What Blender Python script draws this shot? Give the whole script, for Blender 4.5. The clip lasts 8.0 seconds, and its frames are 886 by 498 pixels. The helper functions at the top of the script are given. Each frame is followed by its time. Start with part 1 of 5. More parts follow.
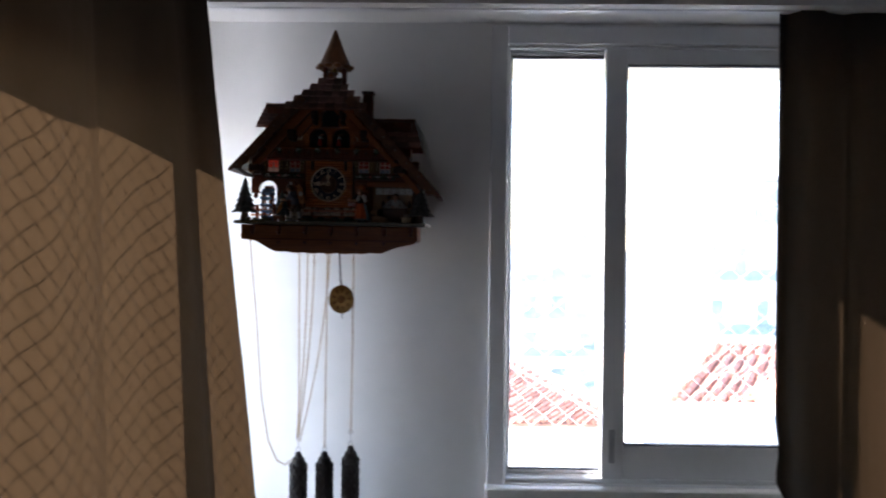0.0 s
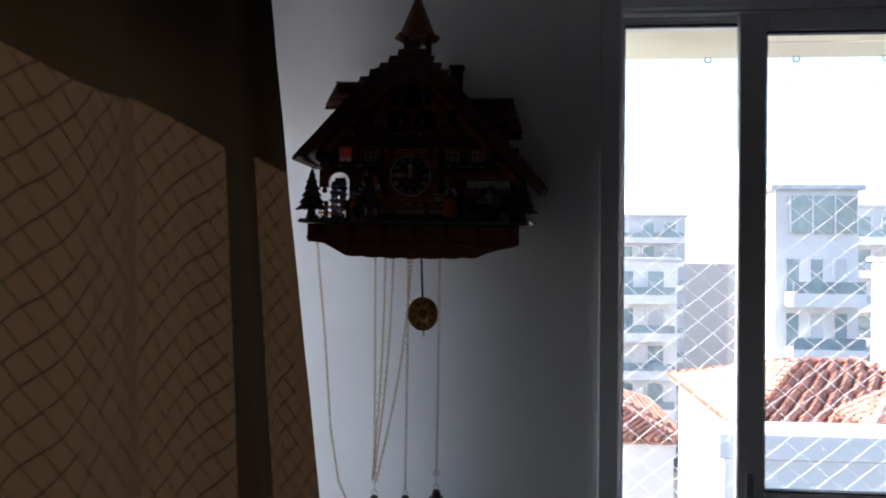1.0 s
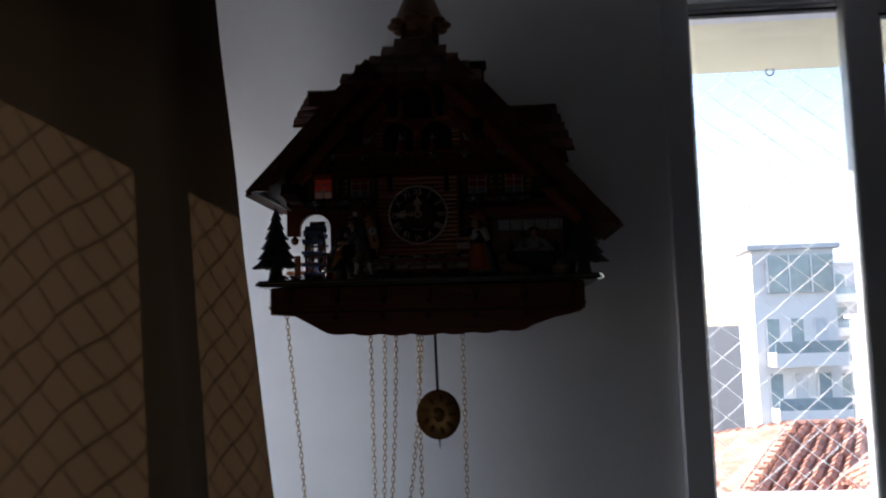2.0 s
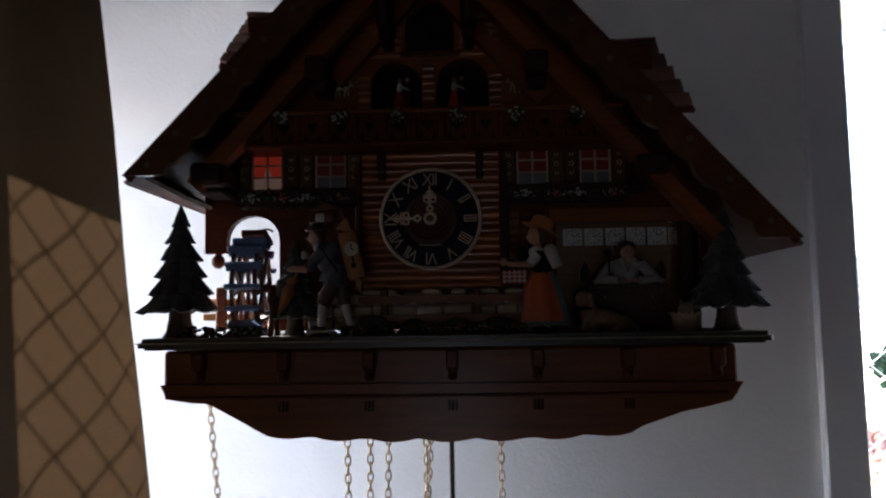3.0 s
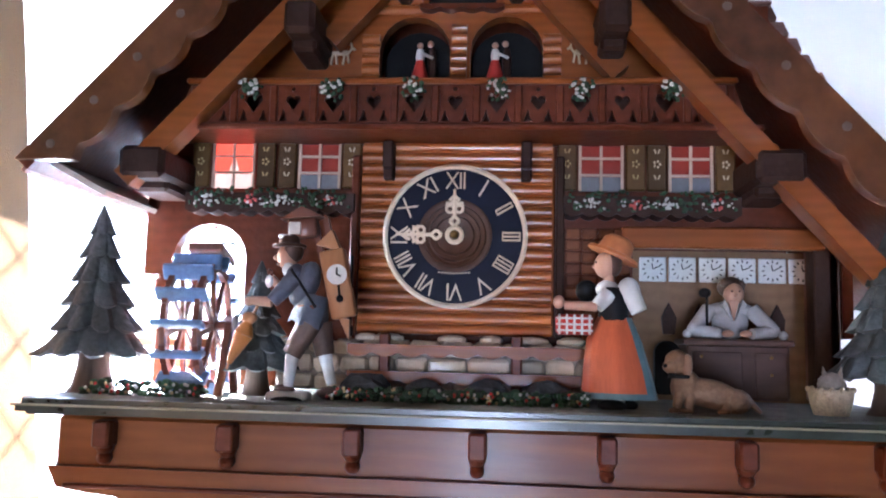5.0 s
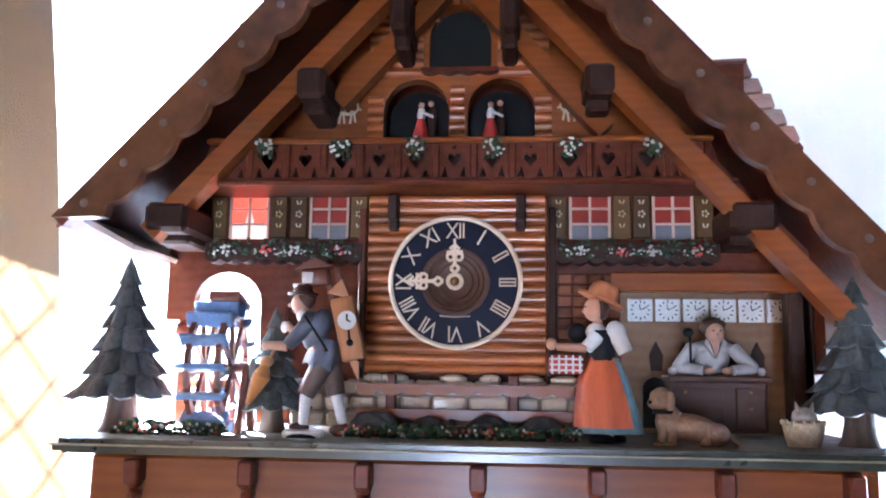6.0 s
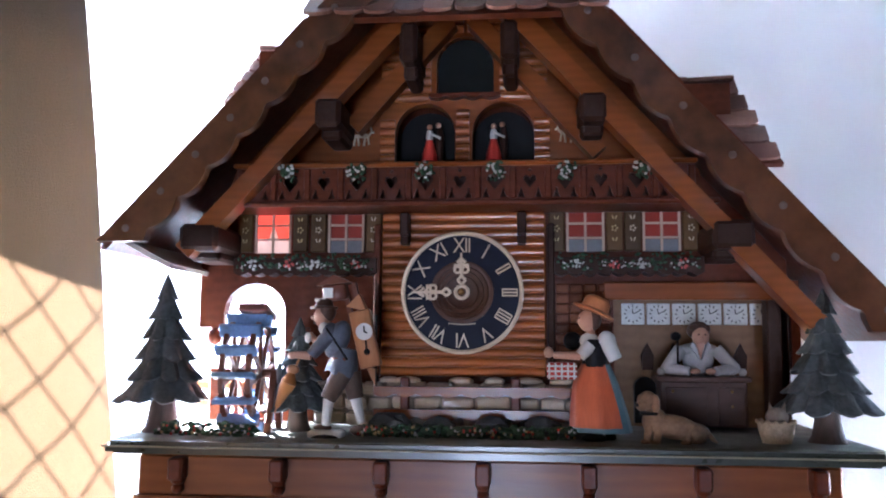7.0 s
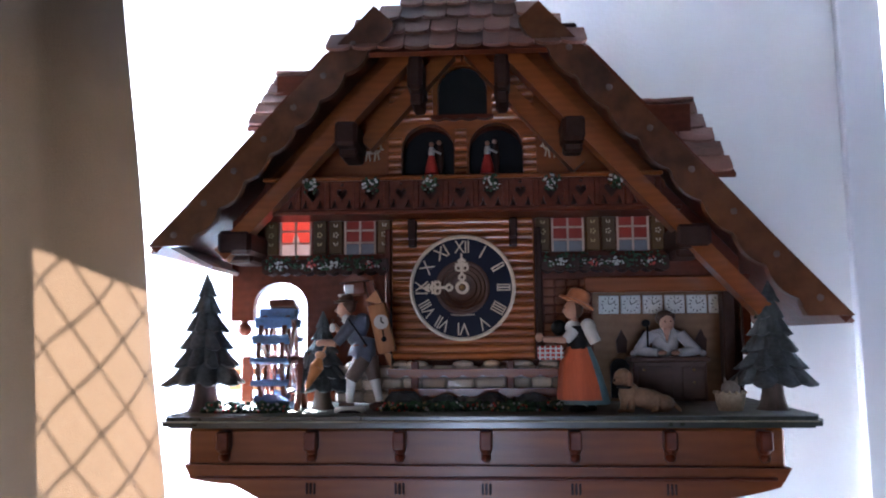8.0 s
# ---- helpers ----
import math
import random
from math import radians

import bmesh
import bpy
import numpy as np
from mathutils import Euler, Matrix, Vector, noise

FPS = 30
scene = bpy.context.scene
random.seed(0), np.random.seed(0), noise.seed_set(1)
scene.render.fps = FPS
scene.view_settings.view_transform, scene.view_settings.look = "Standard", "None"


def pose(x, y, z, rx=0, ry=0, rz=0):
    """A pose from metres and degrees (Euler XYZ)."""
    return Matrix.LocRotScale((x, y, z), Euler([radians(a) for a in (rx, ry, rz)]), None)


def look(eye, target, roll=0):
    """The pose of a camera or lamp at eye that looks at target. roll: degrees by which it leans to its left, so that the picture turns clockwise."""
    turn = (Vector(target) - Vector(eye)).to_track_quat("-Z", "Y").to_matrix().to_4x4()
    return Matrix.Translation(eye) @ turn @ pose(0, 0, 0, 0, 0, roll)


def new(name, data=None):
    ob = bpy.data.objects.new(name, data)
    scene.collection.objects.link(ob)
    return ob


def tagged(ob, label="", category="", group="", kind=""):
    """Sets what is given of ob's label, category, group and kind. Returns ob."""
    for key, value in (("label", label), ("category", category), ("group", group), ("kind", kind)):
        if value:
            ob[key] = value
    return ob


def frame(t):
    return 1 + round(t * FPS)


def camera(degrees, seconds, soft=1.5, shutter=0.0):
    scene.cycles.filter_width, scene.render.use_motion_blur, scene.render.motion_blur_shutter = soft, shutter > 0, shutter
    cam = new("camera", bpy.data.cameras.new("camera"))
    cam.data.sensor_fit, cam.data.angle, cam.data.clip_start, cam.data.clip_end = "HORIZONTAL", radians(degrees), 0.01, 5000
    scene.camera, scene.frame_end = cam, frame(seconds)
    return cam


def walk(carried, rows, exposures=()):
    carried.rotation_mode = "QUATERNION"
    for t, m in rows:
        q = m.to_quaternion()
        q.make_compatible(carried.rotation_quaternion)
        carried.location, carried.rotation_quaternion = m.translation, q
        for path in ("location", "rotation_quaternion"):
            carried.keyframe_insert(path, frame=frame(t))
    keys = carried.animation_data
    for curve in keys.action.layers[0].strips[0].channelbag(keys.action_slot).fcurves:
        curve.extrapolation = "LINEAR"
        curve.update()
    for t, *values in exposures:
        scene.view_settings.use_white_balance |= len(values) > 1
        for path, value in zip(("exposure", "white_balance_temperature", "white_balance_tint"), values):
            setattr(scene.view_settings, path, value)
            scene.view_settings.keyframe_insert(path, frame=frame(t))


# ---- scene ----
OFF = 0.094       # the clock's own back plane stands this far from the wall

# ---------------------------------------------------------------- camera
cam = camera(55.0, 8.0, soft=2.0, shutter=0.4)
PATH = [
    (0.0, look((0.307, -2.286, 1.663), (0.276, -0.286, 1.648), 0.6)),
    (0.5, look((0.253, -2.161, 1.64), (0.113, -0.166, 1.655), 0.3)),
    (1.0, look((0.217, -1.939, 1.644), (0.039, 0.053, 1.656), 0.5)),
    (1.5, look((0.137, -1.700, 1.658), (-0.021, 0.292, 1.743), -0.5)),
    (1.7, look((0.121, -1.596, 1.634), (0.004, 0.392, 1.819), -1.9)),
    (2.8, look((0.047, -0.996, 1.709), (-0.075, 0.992, 1.885), -1.6)),
    (3.0, look((0.036, -0.934, 1.72), (-0.042, 1.058, 1.883), -1.4)),
    (3.2, look((0.036, -0.880, 1.711), (-0.113, 1.100, 1.946), 0.1)),
    (3.5, look((0.028, -0.809, 1.72), (-0.154, 1.169, 1.954), 0.6)),
    (4.0, look((0.04, -0.753, 1.729), (-0.226, 1.222, 1.902), 0.5)),
    (4.5, look((0.028, -0.736, 1.737), (-0.146, 1.248, 1.913), 0.7)),
    (4.7, look((0.031, -0.733, 1.738), (-0.135, 1.250, 1.929), 0.9)),
    (6.0, look((0.036, -0.775, 1.744), (-0.13, 1.196, 2.035), 0.3)),
    (6.5, look((0.046, -0.802, 1.762), (-0.157, 1.173, 2.003), 0.1)),
    (7.0, look((0.044, -0.827, 1.767), (-0.153, 1.151, 1.984), -0.2)),
    (7.5, look((0.029, -0.867, 1.759), (-0.107, 1.115, 1.992), -0.6)),
    (8.0, look((0.028, -0.918, 1.759), (-0.1, 1.066, 1.974), -1.0)),
]
EXPOSURE = [(t, s, 6250 if t < 3.2 else 5300, 16) for t, s in ((0.0, 3.45), (0.5, 2.75), (1.0, 1.8), (1.5, 1.4), (1.7, 1.4), (2.8, 2.95), (3.0, 3.2), (3.5, 5.0),
            (4.0, 6.05), (4.5, 7.35), (6.0, 8.0), (6.5, 7.6), (7.0, 7.2), (8.0, 6.5))]
walk(cam, PATH, EXPOSURE)

# ---------------------------------------------------------------- light
SUN_EL, SUN_AZ = 30.0, -26.0      # low sun from the side window's direction
world = bpy.data.worlds.new("world")
scene.world = world
world.use_nodes = True
wn = world.node_tree
sky = wn.nodes.new("ShaderNodeTexSky")
sky.sky_type, sky.sun_disc = "NISHITA", False
sky.sun_elevation, sky.sun_rotation = radians(SUN_EL), radians(-90 - SUN_AZ)
sky.dust_density = 0.7
wn.links.new(sky.outputs[0], wn.nodes["Background"].inputs[0])
wn.nodes["Background"].inputs[1].default_value = 0.15

sun = new("sun", bpy.data.lights.new("sun", "SUN"))
sun.data.energy, sun.data.angle, sun.data.color = 5.0, radians(0.6), (1.0, 0.95, 0.88)
e, a = radians(SUN_EL), radians(SUN_AZ)
sun.matrix_world = look((0, 0, 0), (math.cos(e) * math.cos(a), math.cos(e) * math.sin(a), -math.sin(e)))


def window_light(name, eye, target, w, h, power, color=(0.95, 0.97, 1.0)):
    """Sky light that enters through an opening."""
    lamp = new(name, bpy.data.lights.new(name, "AREA"))
    lamp.data.shape, lamp.data.size, lamp.data.size_y = "RECTANGLE", w, h
    lamp.data.energy, lamp.data.color = power, color
    lamp.matrix_world = look(eye, target)
    return lamp


window_light("side_window_sky", (-0.66, -0.99, 1.42), (1, -0.99, 1.42), 1.5, 1.0, 1.7)
window_light("back_window_sky", (-0.10, -4.13, 0.85), (-0.10, 0, 0.85), 0.4, 1.2, 0.088)

# ---------------------------------------------------------------- materials


def mat(name, color, rough=0.5, metal=0.0, var=0.25, scale=20.0, bump=0.0, bump_scale=60.0, spec=0.3, coat=0.0,
        emit=None, hue=None, stretch=(1, 1, 1), isl=0.0, obj=0.0, grain=0.0, trans=0.0, through_color=None):
    """A procedural surface: colour that varies at two scales, with grain, relief and wear."""
    m = bpy.data.materials.new(name)
    m.use_nodes = True
    nt = m.node_tree
    b = nt.nodes["Principled BSDF"]
    tc = nt.nodes.new("ShaderNodeTexCoord")
    mp = nt.nodes.new("ShaderNodeMapping")
    mp.inputs["Scale"].default_value = stretch
    nt.links.new(tc.outputs["Object"], mp.inputs[0])

    def tex(s, detail=5.0):
        n = nt.nodes.new("ShaderNodeTexNoise")
        n.inputs["Scale"].default_value, n.inputs["Detail"].default_value = s, detail
        nt.links.new(mp.outputs[0], n.inputs[0])
        return n.outputs[0]

    def math_node(op, x, y):
        n = nt.nodes.new("ShaderNodeMath")
        n.operation = op
        for i, v in enumerate((x, y)):
            if isinstance(v, (int, float)):
                n.inputs[i].default_value = v
            else:
                nt.links.new(v, n.inputs[i])
        return n.outputs[0]

    big, fine = tex(scale), tex(scale * 6.3)
    mix = math_node("ADD", math_node("MULTIPLY", big, 0.6), math_node("MULTIPLY", fine, 0.4))
    if isl or obj:
        n = nt.nodes.new("ShaderNodeNewGeometry" if isl else "ShaderNodeObjectInfo")
        rnd = n.outputs["Random Per Island" if isl else "Random"]
        mix = math_node("ADD", mix, math_node("MULTIPLY", math_node("SUBTRACT", rnd, 0.5), isl or obj))
    ramp = nt.nodes.new("ShaderNodeValToRGB")
    lo = [c * (1 - var) for c in color]
    hi = [min(1, c * (1 + var)) for c in (hue or color)]
    ramp.color_ramp.elements[0].position, ramp.color_ramp.elements[1].position = 0.3, 0.7
    ramp.color_ramp.elements[0].color, ramp.color_ramp.elements[1].color = (*lo, 1), (*hi, 1)
    nt.links.new(mix, ramp.inputs[0])
    col = ramp.outputs[0]
    if grain:
        wv = nt.nodes.new("ShaderNodeTexWave")
        wv.bands_direction = "Z"
        wv.inputs["Scale"].default_value, wv.inputs["Distortion"].default_value = grain, 6.0
        wv.inputs["Detail"].default_value, wv.inputs["Detail Scale"].default_value = 3.0, 0.6
        nt.links.new(mp.outputs[0], wv.inputs[0])
        mx = nt.nodes.new("ShaderNodeMix")
        mx.data_type, mx.blend_type = "RGBA", "MULTIPLY"
        nt.links.new(math_node("MULTIPLY", wv.outputs[1], 0.20), mx.inputs[0])
        nt.links.new(col, mx.inputs[6])
        mx.inputs[7].default_value = (0.45, 0.36, 0.30, 1)
        col = mx.outputs[2]
    nt.links.new(col, b.inputs["Base Color"])
    nt.links.new(math_node("ADD", rough - 0.08, math_node("MULTIPLY", fine, 0.16)), b.inputs["Roughness"])
    b.inputs["Metallic"].default_value = metal
    b.inputs["Specular IOR Level"].default_value = spec
    b.inputs["Coat Weight"].default_value, b.inputs["Coat Roughness"].default_value = coat, 0.14
    if emit:
        b.inputs["Emission Color"].default_value, b.inputs["Emission Strength"].default_value = (*emit[:3], 1), emit[3]
    if bump:
        bp = nt.nodes.new("ShaderNodeBump")
        bp.inputs["Strength"].default_value, bp.inputs["Distance"].default_value = bump, 0.002
        nt.links.new(tex(bump_scale, 3.0), bp.inputs["Height"])
        nt.links.new(bp.outputs[0], b.inputs["Normal"])
    if trans:
        tr = nt.nodes.new("ShaderNodeBsdfTranslucent")
        tr.inputs[0].default_value = (*(through_color or color), 1)
        ms = nt.nodes.new("ShaderNodeMixShader")
        ms.inputs[0].default_value = trans
        nt.links.new(b.outputs[0], ms.inputs[1])
        nt.links.new(tr.outputs[0], ms.inputs[2])
        nt.links.new(ms.outputs[0], nt.nodes["Material Output"].inputs[0])
    return m


def glass(name, tint=(1, 1, 1)):
    m = bpy.data.materials.new(name)
    m.use_nodes = True
    nt = m.node_tree
    g, tp, ms, fr = (nt.nodes.new("ShaderNode" + k) for k in ("BsdfGlossy", "BsdfTransparent", "MixShader", "Fresnel"))
    g.inputs["Roughness"].default_value = 0.02
    tp.inputs[0].default_value = (*tint, 1)
    nt.links.new(fr.outputs[0], ms.inputs[0])
    nt.links.new(tp.outputs[0], ms.inputs[1])
    nt.links.new(g.outputs[0], ms.inputs[2])
    nt.links.new(ms.outputs[0], nt.nodes["Material Output"].inputs[0])
    return m


WALL = mat("painted_plaster", (0.74, 0.74, 0.73), 0.85, var=0.05, scale=3, bump=0.25, bump_scale=180)
CEIL = mat("ceiling_paint", (0.80, 0.80, 0.79), 0.9, var=0.04, scale=3, bump=0.15, bump_scale=120)
# Floor is out of view; its brown is darkened to cut bounced light.
FLOOR = mat("floor_wood", (0.075, 0.055, 0.042), 0.5, var=0.3, scale=4, stretch=(1, 6, 1))
ALU = mat("white_aluminium", (0.70, 0.71, 0.73), 0.35, var=0.04, scale=8, spec=0.5)
GASKET = mat("black_gasket", (0.02, 0.02, 0.022), 0.6)
# Cloth base is set near black to stand for its unlit side.
CURTAIN = mat("shade_darkened_cloth", (0.024, 0.025, 0.026), 0.95, var=0.08, scale=30, bump=0.4, bump_scale=900, spec=0.04, trans=0.010, through_color=(0.64, 0.39, 0.20))
# Dark tone for unseen walls and main ceiling, chosen to cut bounced light.
ROOM = mat("bounce_cut_dark", (0.11, 0.105, 0.10), 0.9, var=0.06, scale=3)
NET = mat("net_cord", (0.80, 0.80, 0.80), 0.6, var=0.05)
GLASS = glass("window_glass")
STEEL = mat("galvanised_steel", (0.45, 0.45, 0.46), 0.4, metal=0.9)

# ---------------------------------------------------------------- mesh helpers


def box(bm, c, s, rot=None, bevel=0.0):
    """A box of size s round c, turned by rot (degrees), with bevelled edges."""
    t = bmesh.new()
    bmesh.ops.create_cube(t, size=1.0, matrix=Matrix.Diagonal((*s, 1)))
    if bevel:
        bmesh.ops.bevel(t, geom=t.edges[:], offset=min(bevel, min(s) * 0.45), segments=1, affect="EDGES")
    m = pose(*c, *(rot or (0, 0, 0)))
    add(bm, t, m)
    return bm


def add(bm, t, m=None):
    """Adds the bmesh t, moved by m, to bm."""
    if m is not None:
        t.transform(m)
    me = bpy.data.meshes.new("tmp")
    t.to_mesh(me)
    t.free()
    bm.from_mesh(me)
    bpy.data.meshes.remove(me)


def tube(bm, p, q, r, r2=None, seg=8, caps=True):
    p, q = Vector(p), Vector(q)
    t = bmesh.new()
    bmesh.ops.create_cone(t, cap_ends=caps, segments=seg, radius1=r, radius2=r if r2 is None else r2, depth=(q - p).length)
    add(bm, t, Matrix.Translation((p + q) / 2) @ (q - p).to_track_quat("Z", "Y").to_matrix().to_4x4())
    return bm


def ball(bm, c, s, seg=10, rot=None):
    t = bmesh.new()
    bmesh.ops.create_uvsphere(t, u_segments=seg, v_segments=max(4, seg * 2 // 3), radius=1.0)
    s = (s, s, s) if isinstance(s, (int, float)) else s
    add(bm, t, pose(*c, *(rot or (0, 0, 0))) @ Matrix.Diagonal((*s, 1)))
    return bm


def lathe(bm, c, prof, seg=16, squash=(1, 1)):
    """A turned form round the z axis through c: prof lists (radius, height)."""
    rings = []
    for r, z in prof:
        rings.append([bm.verts.new((c[0] + r * squash[0] * math.cos(2 * math.pi * i / seg),
                                    c[1] + r * squash[1] * math.sin(2 * math.pi * i / seg), c[2] + z)) for i in range(seg)])
    for u, v in zip(rings, rings[1:]):
        for i in range(seg):
            bm.faces.new((u[i], u[(i + 1) % seg], v[(i + 1) % seg], v[i]))
    bm.faces.new(rings[0][::-1])
    bm.faces.new(rings[-1])
    return bm


def slab(bm, outline, y0, y1, m=None):
    """A flat outline in x and z, given thickness from y0 (front) to y1 (back)."""
    t = bmesh.new()
    f = [t.verts.new((x, y0, z)) for x, z in outline]
    k = [t.verts.new((x, y1, z)) for x, z in outline]
    t.faces.new(f)
    t.faces.new(k[::-1])
    n = len(f)
    for i in range(n):
        t.faces.new((f[i], k[i], k[(i + 1) % n], f[(i + 1) % n]))
    bmesh.ops.recalc_face_normals(t, faces=t.faces[:])
    bmesh.ops.triangulate(t, faces=[q for q in t.faces if len(q.verts) > 4])
    add(bm, t, m)
    return bm


def holed(bm, outer, holes, y0, y1, m=None):
    """A flat board in x and z with openings through it."""
    t = bmesh.new()
    edges, loops = [], []
    for loop in [outer] + holes:
        vs = [t.verts.new((x, y0, z)) for x, z in loop]
        loops.append(vs)
        edges += [t.edges.new((vs[i], vs[(i + 1) % len(vs)])) for i in range(len(vs))]
    bmesh.ops.triangle_fill(t, use_beauty=True, use_dissolve=False, edges=edges, normal=(0, -1, 0))
    back = bmesh.ops.duplicate(t, geom=t.verts[:] + t.edges[:] + t.faces[:])
    vm = back["vert_map"]
    for v in [v for vs in loops for v in vs]:
        vm[v].co.y = y1
    for vs in loops:
        for i in range(len(vs)):
            p, q = vs[i], vs[(i + 1) % len(vs)]
            t.faces.new((p, q, vm[q], vm[p]))
    bmesh.ops.recalc_face_normals(t, faces=t.faces[:])
    add(bm, t, m)
    return bm


def mesh_of(name, bm, material, smooth=False):
    me = bpy.data.meshes.new(name)
    bm.to_mesh(me)
    bm.free()
    me.materials.append(material)
    if smooth:
        me.polygons.foreach_set("use_smooth", [True] * len(me.polygons))
        me.set_sharp_from_angle(angle=radians(40))
    return me


def part(name, bm, material, parent, label="", smooth=False):
    """Links a bmesh as one mesh object under a thing or under a part."""
    ob = new(name, mesh_of(name, bm, material, smooth))
    ob.parent = parent
    return tagged(ob, label)


def thing(name, bm, material, label, category, group="", kind="", smooth=False):
    return tagged(new(name, mesh_of(name, bm, material, smooth)), label, category, group, kind)


def root(name, label, category, m=None, group="", kind=""):
    ob = new(name)
    ob.matrix_basis = m or Matrix()
    return tagged(ob, label, category, group, kind)


B = bmesh.new
rnd = random.Random(7)

# ---------------------------------------------------------------- room
WX0, WX1 = 0.441, 1.95            # the front window's opening
WZ0, WZ1 = 1.02, 2.195
RX0, RX1, RY = -0.47, 2.30, -4.0  # inside faces of the room
CZ = 2.252


def structure(name, bm, material, label="", category=""):
    return thing(name, bm, material, label, category, kind="structure")


bm = B()
holed(bm, [(RX0 - 0.15, 0), (RX1 + 0.15, 0), (RX1 + 0.15, 2.6), (RX0 - 0.15, 2.6)],
      [[(WX0 - 0.004, WZ0), (WX1, WZ0), (WX1, WZ1), (WX0 - 0.004, WZ1)]], 0.0, 0.15)
structure("wall_north", bm, WALL, "off-white painted plaster wall behind the cuckoo clock", "wall")
bm = B()
turn = Matrix.Rotation(radians(90), 4, "Z")
SY0, SY1, SZ0, SZ1 = -1.85, -0.010, 0.70, 2.015
holed(bm, [(RY, 0), (0, 0), (0, 2.6), (RY, 2.6)],
      [[(SY0, SZ0), (SY1, SZ0), (SY1, SZ1), (SY0, SZ1)]], 0.0, 0.08, Matrix.Translation((RX0, 0, 0)) @ turn)
structure("wall_west", bm, WALL, "off-white painted plaster wall with a curtained window", "wall")
bm = B()
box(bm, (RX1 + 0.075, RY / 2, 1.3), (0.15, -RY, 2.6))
structure("wall_east", bm, ROOM, "unseen side wall, darkened to cut bounced light", "wall")
bm = B()
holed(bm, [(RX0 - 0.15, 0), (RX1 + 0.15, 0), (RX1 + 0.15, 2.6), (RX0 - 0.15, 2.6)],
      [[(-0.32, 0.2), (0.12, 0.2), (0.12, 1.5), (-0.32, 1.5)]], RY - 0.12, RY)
structure("wall_south", bm, ROOM, "unseen back wall with a window, darkened to cut bounced light", "wall")
bm = B()
box(bm, ((RX0 + RX1) / 2, RY / 2, -0.05), (RX1 - RX0, -RY, 0.1))
structure("floor", bm, FLOOR, "unseen brown wooden floor, darkened to cut bounced light", "floor")
bm = B()
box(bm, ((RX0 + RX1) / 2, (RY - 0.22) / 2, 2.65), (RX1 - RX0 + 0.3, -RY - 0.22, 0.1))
structure("ceiling_main", bm, ROOM, "unseen main ceiling, darkened to cut bounced light", "ceiling")
bm = B()
box(bm, ((RX0 + RX1) / 2, -0.11, CZ + 0.05), (RX1 - RX0, 0.22, 0.1))
box(bm, ((RX0 + RX1) / 2, -0.24, CZ + 0.20), (RX1 - RX0, 0.04, 0.44))
structure("ceiling", bm, CEIL, "white dropped ceiling strip along the window wall", "ceiling")
# ---------------------------------------------------------------- clock materials
SKIRTWOOD = mat("red_varnished_skirt_wood", (0.180, 0.052, 0.011), 0.34, var=0.4, scale=18, grain=45, stretch=(0.2, 1, 1), spec=0.18, coat=0.10, bump=0.1, bump_scale=200)
ORANGE = mat("varnished_wood", (0.215, 0.060, 0.011), 0.34, var=0.3, scale=25, grain=60, stretch=(0.25, 1, 1), spec=0.25, coat=0.35, bump=0.1, bump_scale=200)
HONEY = mat("honey_wood", (0.30, 0.088, 0.016), 0.30, var=0.3, scale=25, grain=70, stretch=(0.2, 1, 1), coat=0.25, spec=0.25, bump=0.1, bump_scale=200, obj=0.5)
BROWN = mat("brown_stained_wood", (0.098, 0.023, 0.009), 0.38, var=0.35, scale=30, grain=50, spec=0.2, bump=0.15, bump_scale=260)
VERGE = mat("verge_wood", (0.060, 0.019, 0.008), 0.32, var=0.55, scale=14, hue=(0.100, 0.036, 0.012), coat=0.7, spec=0.3, bump=0.25, bump_scale=120)
DARK = mat("dark_stained_wood", (0.035, 0.0168, 0.0126), 0.55, var=0.35, scale=40, spec=0.15, bump=0.2, bump_scale=300)
SHINGLE = mat("shingle_wood", (0.161, 0.0735, 0.0504), 0.6, var=0.35, scale=60, obj=0.6, bump=0.3, bump_scale=300)
SHINGLES = mat("shingle_rows", (0.147, 0.07, 0.0525), 0.6, var=0.35, scale=60, isl=0.6, bump=0.3, bump_scale=300)
GREENEDGE = mat("dark_green_lacquer", (0.022, 0.027, 0.018), 0.30, var=0.5, scale=30, coat=0.5)
MOSS = mat("mossy_ground_paint", (0.16, 0.17, 0.145), 0.7, var=0.4, scale=70, bump=0.4, bump_scale=500)
FIR = mat("fir_green_paint", (0.038, 0.046, 0.048), 0.6, var=0.45, scale=60, hue=(0.062, 0.070, 0.070), bump=0.5, bump_scale=350, isl=0.3)
TRUNK = mat("trunk_paint", (0.085, 0.060, 0.048), 0.6, var=0.4, scale=50, stretch=(1, 1, 0.2), bump=0.4, bump_scale=300)
LEAF = mat("dark_green_sprigs", (0.030, 0.070, 0.035), 0.6, var=0.5, scale=120, isl=0.5)
WHITE = mat("white_paint", (0.5184, 0.5184, 0.504), 0.5, var=0.1, scale=80)
CREAM = mat("cream_plastic", (0.629, 0.51, 0.374), 0.4, var=0.1, scale=60)
NAVY = mat("blue_black_dial", (0.004, 0.006, 0.018), 0.45, var=0.3, scale=40, spec=0.12)
RED = mat("red_paint", (0.42, 0.035, 0.025), 0.5, var=0.2, scale=80)
REDPANE = mat("red_window_paper", (0.24, 0.02, 0.008), 0.5, var=0.2, scale=80)
LITPANE = mat("lit_red_window", (0.55, 0.10, 0.06), 0.5, emit=(1.0, 0.07, 0.03, 0.008))
LITWHITE = mat("lit_curtain_paper", (0.75, 0.55, 0.45), 0.5, emit=(1.0, 0.6, 0.45, 0.005))
GREYPANE = mat("grey_window_paper", (0.16, 0.17, 0.20), 0.4, var=0.2, scale=80)
